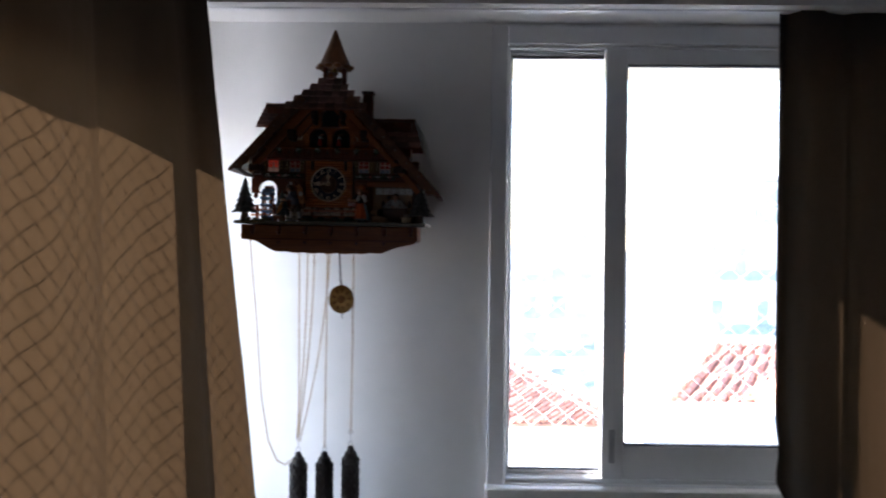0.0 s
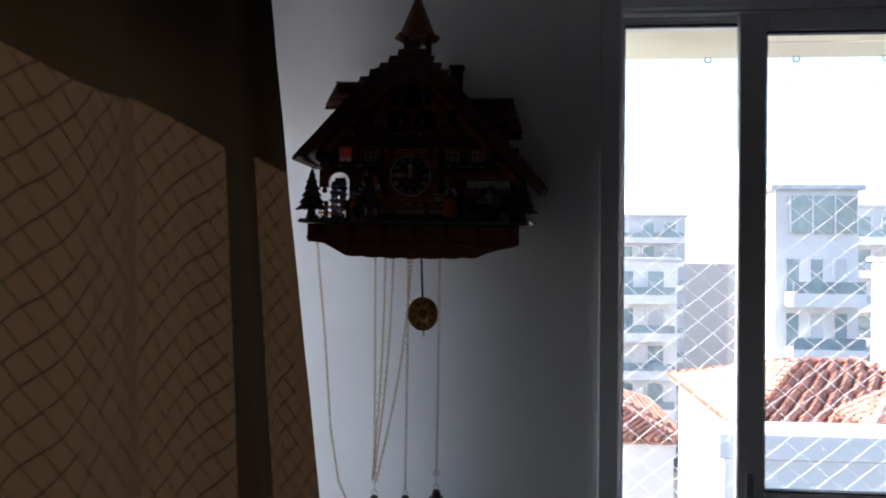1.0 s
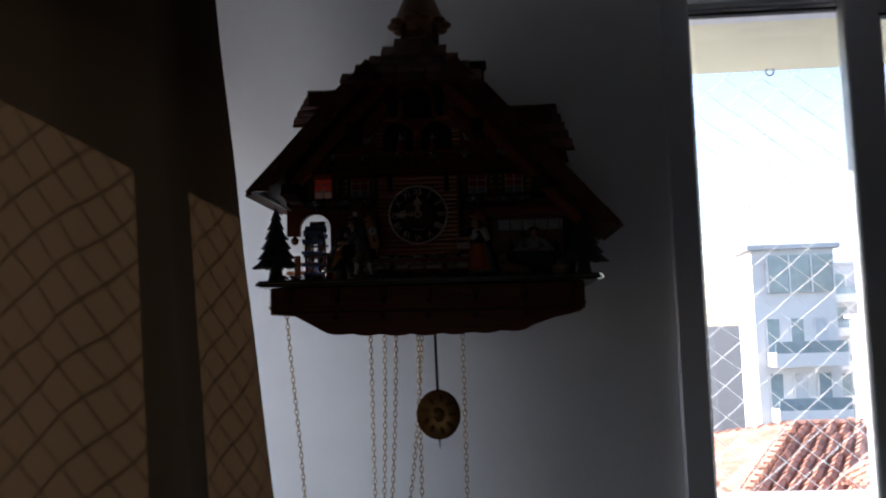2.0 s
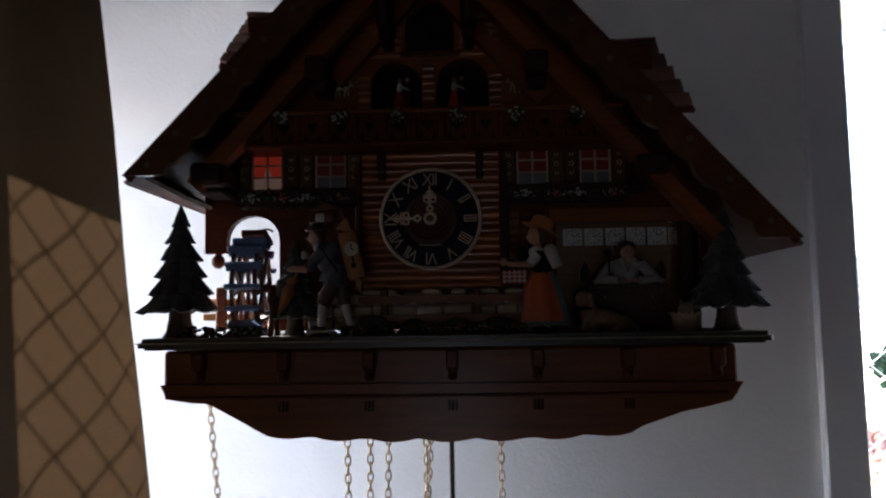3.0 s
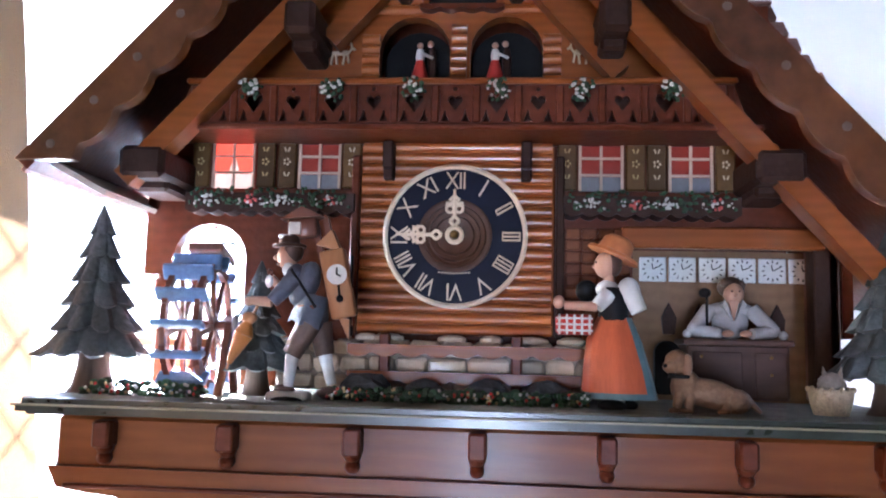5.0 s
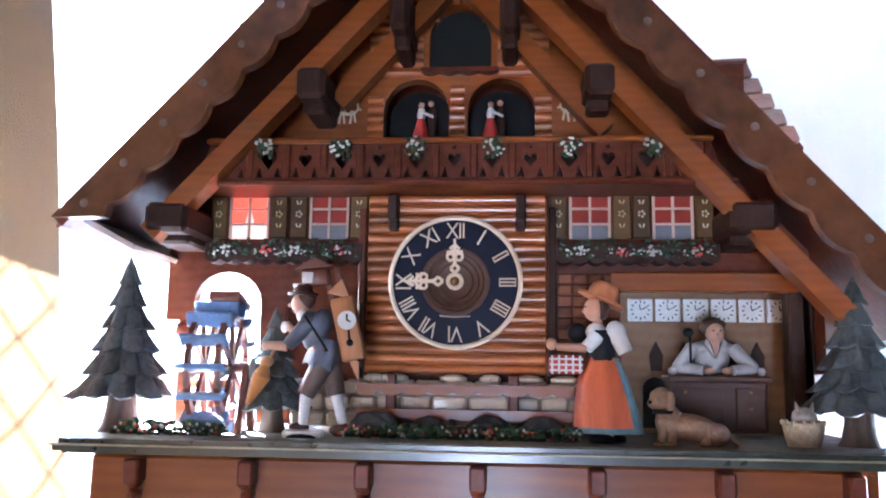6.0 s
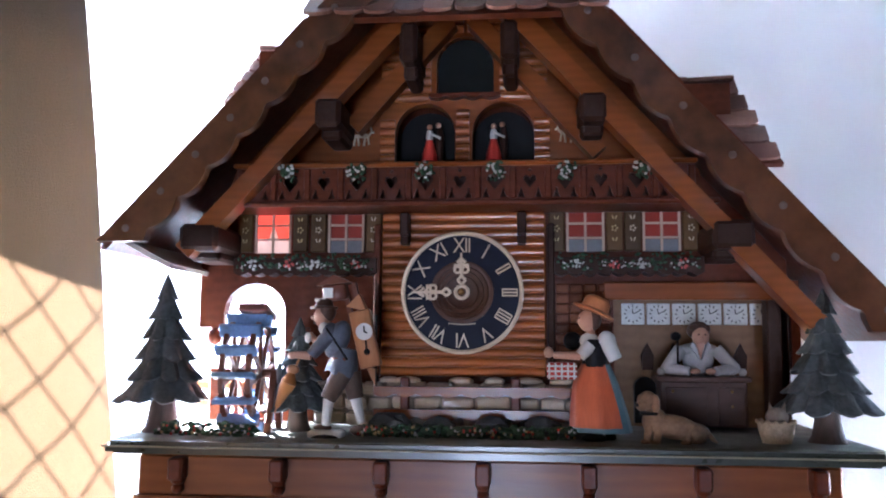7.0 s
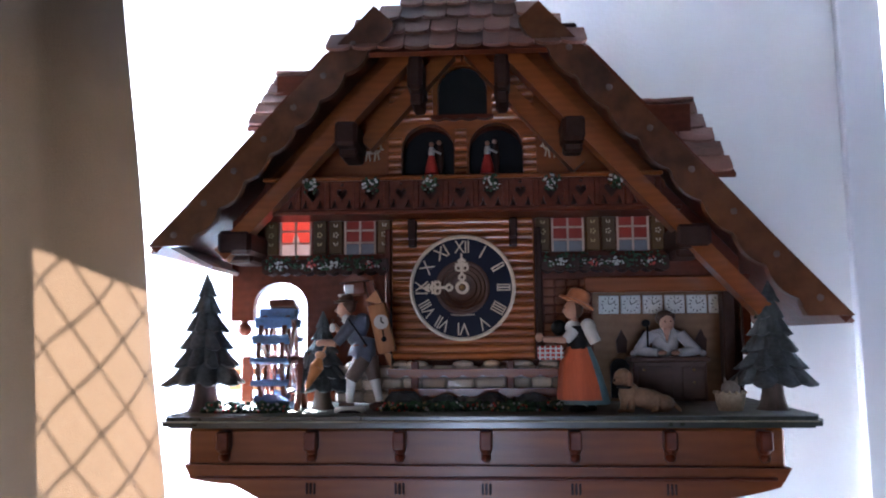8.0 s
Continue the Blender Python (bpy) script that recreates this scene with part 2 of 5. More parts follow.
OLIVE = mat("olive_shutter_paint", (0.085, 0.044, 0.010), 0.45, var=0.35, scale=60, obj=0.9)
STONE = mat("cream_garden_stone", (0.50, 0.42, 0.32), 0.5, var=0.2, scale=50, obj=0.6, coat=0.4, bump=0.4, bump_scale=300)
MORTAR = mat("grey_mortar", (0.28, 0.24, 0.20), 0.9, var=0.2, scale=60, bump=0.4, bump_scale=300)
ROCK = mat("dark_rock_paint", (0.045, 0.050, 0.055), 0.6, var=0.5, scale=90, bump=0.5, bump_scale=300)
BLUE = mat("blue_paddle_paint", (0.13, 0.22, 0.40), 0.45, var=0.3, scale=70, obj=0.3)
WHEEL = mat("red_brown_wheel_wood", (0.1275, 0.0413, 0.0225), 0.4, var=0.3, scale=50, coat=0.3)
SKIN = mat("painted_flesh", (0.4032, 0.2304, 0.1584), 0.5, var=0.1, scale=80)
HAIR = mat("brown_hair_paint", (0.06, 0.03, 0.02), 0.5)
COAT = mat("grey_blue_coat_paint", (0.085, 0.095, 0.125), 0.55, var=0.25, scale=90, bump=0.3, bump_scale=300)
BREECHES = mat("brown_breeches_paint", (0.085, 0.055, 0.040), 0.55, var=0.3, scale=90)
BLACK = mat("black_paint", (0.008, 0.008, 0.009), 0.5, spec=0.1)
SKIRT = mat("orange_apron_paint", (0.42, 0.091, 0.0315), 0.5, var=0.2, scale=50, stretch=(3, 3, 0.3))
TEAL = mat("teal_dress_paint", (0.085, 0.15, 0.18), 0.5, var=0.25, scale=50)
STRAW = mat("straw_hat_paint", (0.434, 0.154, 0.056), 0.5, var=0.25, scale=60)
LIGHTWOOD = mat("light_carrier_wood", (0.336, 0.154, 0.063), 0.45, var=0.25, scale=60, stretch=(1, 1, 0.2))
UMBRELLA = mat("ochre_umbrella_paint", (0.375, 0.15, 0.0375), 0.45, var=0.2, scale=60)
FUR = mat("tan_dog_paint", (0.18, 0.105, 0.058), 0.55, var=0.45, scale=70, bump=0.5, bump_scale=350)
WICKER = mat("wicker_paint", (0.38, 0.30, 0.20), 0.6, var=0.4, scale=120, bump=0.6, bump_scale=400)
TAN = mat("tan_workshop_board", (0.18, 0.102, 0.051), 0.5, var=0.25, scale=30, grain=40)
DESK = mat("desk_wood", (0.085, 0.042, 0.030), 0.45, var=0.3, scale=40, stretch=(0.3, 1, 1))
BRICK = mat("brick_tile_wood", (0.13, 0.0488, 0.0247), 0.35, var=0.3, scale=60, obj=0.5, coat=0.08, spec=0.15)
BRASS = mat("aged_brass", (0.30, 0.17, 0.06), 0.35, metal=1.0, var=0.35, scale=60)
CHAIN = mat("brass_chain", (0.34, 0.25, 0.15), 0.4, metal=0.9, var=0.3, scale=80)
IRON = mat("black_cast_iron", (0.030, 0.027, 0.028), 0.5, var=0.4, scale=50, bump=0.6, bump_scale=160)
BELL = mat("copper_brown_cone", (0.18, 0.072, 0.027), 0.45, var=0.4, scale=40, stretch=(1, 1, 0.3))
BARS = mat("pale_window_bars", (0.50, 0.38, 0.30), 0.5)
PALE = mat("pale_painted_motif", (0.50, 0.43, 0.32), 0.6)
GOLD = mat("gold_motif_paint", (0.4125, 0.315, 0.15), 0.5)

# ---------------------------------------------------------------- cuckoo clock, in its own space: x along the wall, z up from the dial's centre
clock = root("cuckoo_clock", "large carved chalet cuckoo clock in varnished brown wood", "cuckoo clock",
             pose(0, -OFF, 1.8, 0, 0.55, 0))
GY = -0.150                              # front of the house wall
EL, ER, AP = (-0.223, 0.028), (0.268, -0.026), (0.0, 0.269)
HZ, HX = 0.168, 0.096                    # foot of the hipped roof end
RF, RB, HY = -0.228, -0.025, -0.135      # roof front, back, and the hip's peak


def arch(x0, x1, z0, z1, n=10):
    """Outline of an opening with a round head."""
    r = (x1 - x0) / 2
    h = min(r, z1 - z0)
    pts = [(x0, z0), (x1, z0)]
    pts += [((x0 + x1) / 2 + r * math.cos(math.pi * i / n), z1 - h + h * math.sin(math.pi * i / n)) for i in range(n + 1)]
    return pts


def joined(name, pieces, parent, label="", smooth=False):
    """One mesh out of several bmeshes, each with its own paint."""
    me = bpy.data.meshes.new(name)
    out = B()
    for i, (bm, m) in enumerate(pieces):
        for f in bm.faces:
            f.material_index = i
        add(out, bm)
        me.materials.append(m)
    out.to_mesh(me)
    out.free()
    if smooth:
        me.polygons.foreach_set("use_smooth", [True] * len(me.polygons))
        me.set_sharp_from_angle(angle=radians(50))
    ob = new(name, me)
    ob.parent = parent
    return tagged(ob, label)


def wavy(p, q, off, depth, waves, y0, y1, steps=10):
    """A board along p-q whose inner edge, off away, is carved in waves."""
    p, q = Vector(p), Vector(q)
    d = (q - p)
    n = Vector((d.y, -d.x)).normalized()
    if n.y > 0:
        n = -n
    inner = []
    for i in range(waves * steps + 1):
        s = i / (waves * steps)
        w = (i % steps) / steps
        v = p + d * s + n * (off + depth * (math.sin(math.pi * w) ** 0.8 - 0.5 * w))
        if abs(d.y) > abs(d.x) * 0.5 and v.y < q.y:
            inner.append(Vector((v.x + (v.y - q.y) * d.x / -d.y, q.y)))
            break
        inner.append(v)
    pts = [tuple(p), tuple(q)] + [tuple(v) for v in reversed(inner)]
    return slab(B(), pts, y0, y1)


# case: the movement's box with the house front
bm = B()
slab(bm, [(-0.118, -0.085), (0.10, -0.085), (0.10, 0.135), (0.0, 0.235), (-0.118, 0.118)], -0.108, 0.092)
slab(bm, [(0.10, -0.085), (0.200, -0.085), (0.200, 0.020), (0.10, 0.130)], -0.108, 0.092)
case = part("case", bm, BROWN, clock, "brown stained clock case")
front = [(-0.187, 0.058), (-0.187, -0.024), (-0.169, -0.024), (-0.169, -0.013)]
front += [(-0.147 - 0.022 * math.cos(math.pi * i / 10), -0.013 + 0.020 * math.sin(math.pi * i / 10)) for i in range(1, 10)]
front += [(-0.125, -0.013), (-0.125, -0.088), (0.098, -0.088), (0.098, 0.004), (0.215, 0.004), (0.215, 0.058)]
bm = slab(B(), front, GY, GY + 0.010)
box(bm, (-0.182, -0.10, 0.0360), (0.010, 0.09, 0.040))
slab(bm, [(-0.198, 0.0575), (-0.150, 0.0575), (-0.150, 0.106)], GY + 0.002, GY + 0.008)
slab(bm, [(0.150, 0.0575), (0.206, 0.0480), (0.150, 0.106)], GY + 0.002, GY + 0.008)
part("house_front", bm, BROWN, clock, "dark brown house front with a round arch")
bm = ball(B(), (-0.177, GY + 0.004, -0.0305), 0.0058, 12)
tube(bm, (-0.177, GY + 0.004, -0.030), (-0.177, GY + 0.004, -0.022), 0.0030)
part("pendant_knob", bm, BROWN, clock, smooth=True)

# gable with the cuckoo's opening and the two dancers' arches
gable = [(-0.160, 0.058), (0.160, 0.058), (0.160, 0.096), (0.0, 0.266), (-0.160, 0.096)]
holes = [[(x, z) for x, z in arch(-0.019, 0.021, 0.136, 0.181)], arch(-0.048, -0.006, 0.085, 0.133), arch(0.006, 0.049, 0.085, 0.133)]
bm = holed(B(), gable, holes, GY - 0.004, GY + 0.006)
part("gable", bm, ORANGE, clock, "orange-brown varnished gable board")


def log_mesh(length, h, depth):
    bm = B()
    n = 5
    pts = [(-h / 2, 0.0)] + [(-h / 2 + h * (i + 0.5) / n, -depth * (0.35 + 0.65 * math.sin(math.pi * (i + 0.5) / n))) for i in range(n)] + [(h / 2, 0.0)]
    ends = [[bm.verts.new((sx * length / 2, y, z)) for z, y in pts] for sx in (-1, 1)]
    for i in range(len(pts) - 1):
        bm.faces.new((ends[0][i], ends[1][i], ends[1][i + 1], ends[0][i + 1]))
    bm.faces.new(ends[0])
    bm.faces.new(ends[1][::-1])
    bmesh.ops.recalc_face_normals(bm, faces=bm.faces[:])
    return mesh_of("log", bm, HONEY)


def logs(parent, spans, y, h=0.0062, depth=0.0021):
    """Half-round boards, one above another: spans lists (x0, x1, z)."""
    for x0, x1, z in spans:
        ob = new("log", log_mesh(x1 - x0, h * 0.96, depth))
        ob.parent = parent
        ob.location = ((x0 + x1) / 2, y, z)


# ---- dial and its panel
bm = box(B(), (0, -0.152, -0.001), (0.112, 0.010, 0.110), bevel=0.001)
panel = part("dial_panel", bm, HONEY, clock, "honey varnished log panel behind the dial")
logs(panel, [(-0.055, 0.055, -0.053 + 0.0062 * i) for i in range(18)], -0.157)

bm = lathe(B(), (0, 0, 0), [(0.0405, 0), (0.0405, 0.0025), (0.040, 0.003)], 48)
dial = part("dial", bm, NAVY, clock, "blue-black dial with cream Roman numerals", smooth=True)
dial.matrix_basis = pose(0, -0.1595, 0, 90, 0, 0)
bm = B()
lathe(bm, (0, 0, 0), [(0.0385, 0.0031), (0.0385, 0.0042), (0.0398, 0.0048), (0.0413, 0.0042), (0.0413, 0.0)], 64)
bmesh.ops.delete(bm, geom=[f for f in bm.faces if len(f.verts) > 4], context="FACES")
part("rim", bm, CREAM, dial, smooth=True)
bm = lathe(B(), (0, 0, 0.003), [(0.0212, 0), (0.0212, 0.0010), (0.0200, 0.0014), (0.0180, 0.0008), (0.0172, 0.0018), (0.0150, 0.0010), (0.0142, 0.0022), (0.0115, 0.0014),
                                (0.0105, 0.0028), (0.0070, 0.0020), (0.0030, 0.0020)], 40)
part("centre_boss", bm, mat("turned_boss_wood", (0.060, 0.024, 0.012), 0.45, var=0.3, scale=60, spec=0.3), dial, "turned brown wooden boss", smooth=True)
for i, word in enumerate(("XII", "I", "II", "III", "IIII", "V", "VI", "VII", "VIII", "IX", "X", "XI")):
    fc = bpy.data.curves.new("numeral", "FONT")
    fc.body, fc.size, fc.extrude, fc.offset = word, 0.0128, 0.0002, -0.00006
    fc.align_x, fc.align_y, fc.space_character = "CENTER", "CENTER", 0.86
    tmp = new("numeral_text", fc)
    bpy.context.view_layer.update()
    me = bpy.data.meshes.new_from_object(tmp.evaluated_get(bpy.context.evaluated_depsgraph_get()))
    bpy.data.objects.remove(tmp)
    lo, hi = min(v.co.y for v in me.vertices), max(v.co.y for v in me.vertices)
    bmn = B()
    bmn.from_mesh(me)
    wide = max(v.co.x for v in bmn.verts) - min(v.co.x for v in bmn.verts)
    z = -(lo + hi) / 2
    for s in (1, -1) if set(word) == {"I"} else ():        # serifs close the letters above and below
        w = wide * (0.5 if word in ("V",) and s < 0 else 1.0)
        box(bmn, (0, s * (hi - lo) / 2 - z, 0), (w, 0.0007, 0.0004))
    bmesh.ops.translate(bmn, verts=bmn.verts[:], vec=(0, z, 0))
    bmesh.ops.scale(bmn, verts=bmn.verts[:], vec=(0.92 if len(word) > 2 else 1.0, 1.12, 1.0))
    ob = part("numeral", bmn, CREAM, dial)
    ang = radians(90 - 30 * i)
    ob.matrix_basis = pose(0.0320 * math.cos(ang), 0.0320 * math.sin(ang), 0.0034, 0, 0, -30 * i)
bm = B()
for i in range(11):
    box(bm, (-0.0085 + 0.0017 * i, -0.0215 + 0.0002 * abs(i - 5) * 0.6, 0.0033), (0.0012, 0.0008, 0.0002))
part("maker_line", bm, CREAM, dial)


def pointer(length, ang, lift):
    """A carved pointer with a ring, a diamond eye and a cross head."""
    bm = B()

    def ring(c, r, w, n=16, sx=1.0):
        for i in range(n):
            p, q = 2 * math.pi * i / n, 2 * math.pi * (i + 1) / n
            tube(bm, (c[0] + r * sx * math.cos(p), c[1] + r * math.sin(p), 0), (c[0] + r * sx * math.cos(q), c[1] + r * math.sin(q), 0), w, seg=5)
    ring((0, 0), 0.0042, 0.0013)
    ring((0, length * 0.30), 0.0030, 0.0010, 4, 0.9)
    tube(bm, (0, length * 0.38, 0), (0, length * 0.98, 0), 0.0013, 0.0008, 6)
    ring((0.0026, length * 0.56), 0.0022, 0.0009, 8)
    ring((-0.0026, length * 0.56), 0.0022, 0.0009, 8)
    tube(bm, (-0.0050, length * 0.68, 0), (0.0050, length * 0.68, 0), 0.0009, seg=6)
    for s in (-1, 1):
        tube(bm, (0, length * 0.74, 0), (s * 0.0052, length * 0.60, 0), 0.0009, seg=6)
        tube(bm, (s * 0.0030, length * 0.74, 0), (0, length * 0.84, 0), 0.0010, seg=6)
    bmesh.ops.scale(bm, verts=bm.verts[:], vec=(1, 1, 0.5))
    ob = part("pointer", bm, CREAM, dial, "cream carved clock pointer")
    ob.matrix_basis = pose(0, 0, 0.0062 + lift, 0, 0, ang)


pointer(0.034, 90, 0.0016)
pointer(0.027, 1.0, 0.0)
part("pin", lathe(B(), (0, 0, 0.005), [(0.0022, 0), (0.0022, 0.004), (0.001, 0.005)], 12), BRASS, dial, smooth=True)

for x in (-0.039, 0.040):
    part("balcony_bracket", box(box(B(), (x, -0.163, 0.046), (0.0062, 0.012, 0.016), bevel=0.001), (x, -0.161, 0.036), (0.0062, 0.008, 0.008), bevel=0.001), DARK, clock)
for x in (-0.0585, 0.0595):
    part("corner_post", box(B(), (x, -0.156, -0.005), (0.0048, 0.010, 0.104), bevel=0.001), DARK if x > 0 else BROWN, clock)

# ---- upper gable logs, cuckoo opening and arches
cz = [0.137 + 0.0062 * i for i in range(12)]
for sgn in (-1, 1):
    spans = []
    for z in cz:
        edge = min(0.058, (0.250 - z) / 1.075 - 0.014)
        a0 = 0.024 if z < 0.174 else (0.014 if z < 0.182 else 0.001)
        if edge > a0 + 0.006:
            spans.append((a0 + 0.001, edge, z) if sgn > 0 else (-edge, -a0 + 0.001, z))
    logs(bpy.data.objects["gable"], spans, GY - 0.004)
logs(bpy.data.objects["gable"], [(-0.005, 0.004, 0.088 + 0.0062 * i) for i in range(7)], GY - 0.004, depth=0.0034)
logs(bpy.data.objects["gable"], [s for i in range(6) for s in ((-0.0585, -0.048, 0.088 + 0.0062 * i), (0.049, 0.0595, 0.088 + 0.0062 * i))], GY - 0.004)
bm = slab(B(), arch(-0.0185, 0.0205, 0.1365, 0.1805), GY + 0.001, GY + 0.004)
door = part("cuckoo_door", bm, mat("dark_green_door", (0.008, 0.010, 0.010), 0.6, var=0.3, scale=50, spec=0.15), clock, "dark closed cuckoo door")
bm = wavy((-0.024, 0.1385), (0.026, 0.1385), 0.0022, 0.0020, 4, GY - 0.011, GY - 0.003, 6)
part("door_ledge", bm, BROWN, clock)
for x0, x1 in ((-0.048, -0.006), (0.006, 0.049)):
    # Black sheet behind the arch stands for the dark of its recess.
    bm = slab(B(), arch(x0 - 0.0015, x1 + 0.0015, 0.084, 0.1345), GY + 0.026, GY + 0.029)
    part("arch_backing", bm, BLACK, clock)
    xm = (x0 + x1) / 2 + (0.003 if x0 < 0 else -0.006)
    dress, blouse, suit, heads = B(), B(), B(), B()
    lathe(dress, (xm - 0.001, GY + 0.006, 0.0935), [(0.0058, 0), (0.0050, 0.006), (0.0024, 0.0155)], 12)
    lathe(blouse, (xm - 0.001, GY + 0.006, 0.1085), [(0.0022, 0), (0.0028, 0.003), (0.0020, 0.0075)], 10)
    tube(blouse, (xm, GY + 0.004, 0.1135), (xm + 0.007, GY + 0.004, 0.1100), 0.0009)
    lathe(suit, (xm + 0.006, GY + 0.010, 0.0935), [(0.0024, 0), (0.0026, 0.010), (0.0030, 0.018), (0.0016, 0.025)], 10)
    ball(heads, (xm - 0.001, GY + 0.006, 0.1185), 0.0021, 8)
    ball(heads, (xm + 0.005, GY + 0.009, 0.1205), 0.0021, 8)
    joined("dancing_figurine", [(dress, RED), (blouse, WHITE), (suit, DARK), (heads, SKIN)], clock, "tiny painted dancing couple", True)
for s, x in ((1, -0.072), (-1, 0.072)):                 # pale painted animals beside the arches
    bm = B()
    for (a0, b0, a1, b1) in ((-6, 2, 5, 2), (-6, 2, -8, 5), (-5, 2, -6, -5), (-3, 2, -2, -5), (3, 2, 2, -5), (5, 2, 6, -4), (5, 2, 8, 6), (8, 6, 10, 5), (8, 6, 7, 10), (-6, 3, 5, 4)):
        tube(bm, (x + s * a0 * 0.0009, GY - 0.0046, 0.108 + b0 * 0.0009), (x + s * a1 * 0.0009, GY - 0.0046, 0.108 + b1 * 0.0009), 0.00075, seg=5)
    part("painted_animal", bm, PALE, clock)

# ---- balcony
BY = -0.186


def heart(x, z, s):
    return [(x, z - s), (x + s * 0.9, z + s * 0.2), (x + s * 0.75, z + s * 0.75), (x + s * 0.3, z + s * 0.8), (x, z + s * 0.45),
            (x - s * 0.3, z + s * 0.8), (x - s * 0.75, z + s * 0.75), (x - s * 0.9, z + s * 0.2)]


def dart(x, z, s):
    return [(x - s * 0.7, z - s), (x + s * 0.7, z - s), (x + s * 0.25, z), (x, z + s), (x - s * 0.25, z)]


bm = B()
cuts = []
for i in range(13):
    x = -0.136 + 0.0227 * i
    cuts.append(heart(x, 0.0712, 0.0058 if i % 2 else 0.0046))
    cuts.append([(x + 0.0012 * math.cos(2 * math.pi * k / 6), 0.0785 + 0.0012 * math.sin(2 * math.pi * k / 6)) for k in range(6)])
    cuts.append(dart(x + 0.0056, 0.0640, 0.0033))
    cuts.append(dart(x - 0.0056, 0.0640, 0.0033))
holed(bm, [(-0.158, 0.0585), (0.158, 0.0585), (0.150, 0.0815), (-0.150, 0.0815)], cuts, BY, BY + 0.0035)
balcony = part("balcony", bm, BROWN, clock, "pierced brown wooden balcony front")
part("top_rail", box(B(), (0, BY + 0.001, 0.0830), (0.304, 0.008, 0.0034), bevel=0.001), ORANGE, balcony)
part("floor_rail", box(B(), (0, BY + 0.016, 0.0570), (0.330, 0.040, 0.0036), bevel=0.001), BROWN, balcony)
part("balcony_backing", box(B(), (0, GY - 0.012, 0.072), (0.300, 0.003, 0.026)), DARK, balcony)
for x in [-0.147 + 0.0227 * i for i in range(14)]:
    part("baluster", box(B(), (x, BY - 0.0012, 0.0700), (0.0045, 0.0024, 0.0215), bevel=0.0008), BROWN, balcony)
for x in (-0.114, -0.068, -0.023, 0.024, 0.069, 0.117):
    g, w = B(), B()
    for k in range(46):
        a2, rr = rnd.uniform(0, 6.28), rnd.uniform(0, 0.0068)
        ball(g, (x + rr * math.cos(a2), BY - 0.003 - rnd.uniform(0, 0.004), 0.0775 + rr * math.sin(a2)), (rnd.uniform(0.0008, 0.0016),) * 3, 5)
    for k in range(13):
        a2, rr = rnd.uniform(0, 6.28), rnd.uniform(0.001, 0.0062)
        ball(w, (x + rr * math.cos(a2), BY - 0.0078, 0.0775 + rr * math.sin(a2)), (rnd.uniform(0.0008, 0.0015), 0.0007, rnd.uniform(0.0006, 0.0012)), 6)
    joined("bouquet", [(g, LEAF), (w, WHITE)], clock, "bunch of white flowers with green leaves")


def petals(bm, x, z, y, r, n=5):
    for k in range(n):
        ball(bm, (x + r * math.cos(6.283 * k / n), y, z + r * math.sin(6.283 * k / n)), (r * 0.48, 0.0004, r * 0.48), 6)


# ---- windows, shutters and flower boxes
for i, (x0, x1, zt) in enumerate(((-0.1465, -0.1220, 0.0590), (-0.0940, -0.0700, 0.0590), (0.0710, 0.0950, 0.0590), (0.1220, 0.1455, 0.0590))):
    zb, w, h = 0.0285, x1 - x0, 0.0305
    win = part("window", box(B(), ((x0 + x1) / 2, GY - 0.0008, zt - h / 2), (w, 0.0014, h)), LITPANE if i == 0 else REDPANE, clock,
               "glowing red toy window" if i == 0 else "red toy window with white bars")
    part("lower_pane", box(B(), ((x0 + x1) / 2, GY - 0.0017, zb + 0.0040), (w, 0.0006, 0.0085)), LITWHITE if i == 0 else GREYPANE, win)
    if i == 0:
        bm = slab(B(), [(x0 + 0.0085, zb + 0.008), (x1 - 0.0085, zb + 0.008), ((x0 + x1) / 2 + 0.0006, zb + 0.018), ((x0 + x1) / 2 - 0.0006, zb + 0.018)], GY - 0.0021, GY - 0.0016)
        part("little_curtain", bm, LITWHITE, win)
    for k in range(3):
        part("window_bar", box(B(), (x0 + w * k / 2, GY - 0.0028, zt - h / 2), (0.0016, 0.0016, h)), BARS, win)
    for z in (zb + 0.0092, zb + 0.0190):
        part("window_bar", box(B(), ((x0 + x1) / 2, GY - 0.0027, z), (w, 0.0013, 0.0014)), BARS, win)
    for s, xs in ((-1, x0 - 0.0075), (1, x1 + 0.0075)):
        sh = part("shutter", box(B(), (xs, GY - 0.003, zt - h / 2), (0.0110, 0.003, h), bevel=0.0008), OLIVE, clock)
        mo = B()
        petals(mo, xs, zt - 0.0150, GY - 0.0047, 0.0017)
        for dz in (-0.0075, 0.0075):
            for dx in (-0.0011, 0.0011):
                box(mo, (xs + dx, GY - 0.0047, zt - 0.015 + dz), (0.0009, 0.0004, 0.0026), (0, 20 if dx > 0 else -20, 0))
        part("painted_flowers", mo, GOLD if i in (0, 2) else PALE, sh)
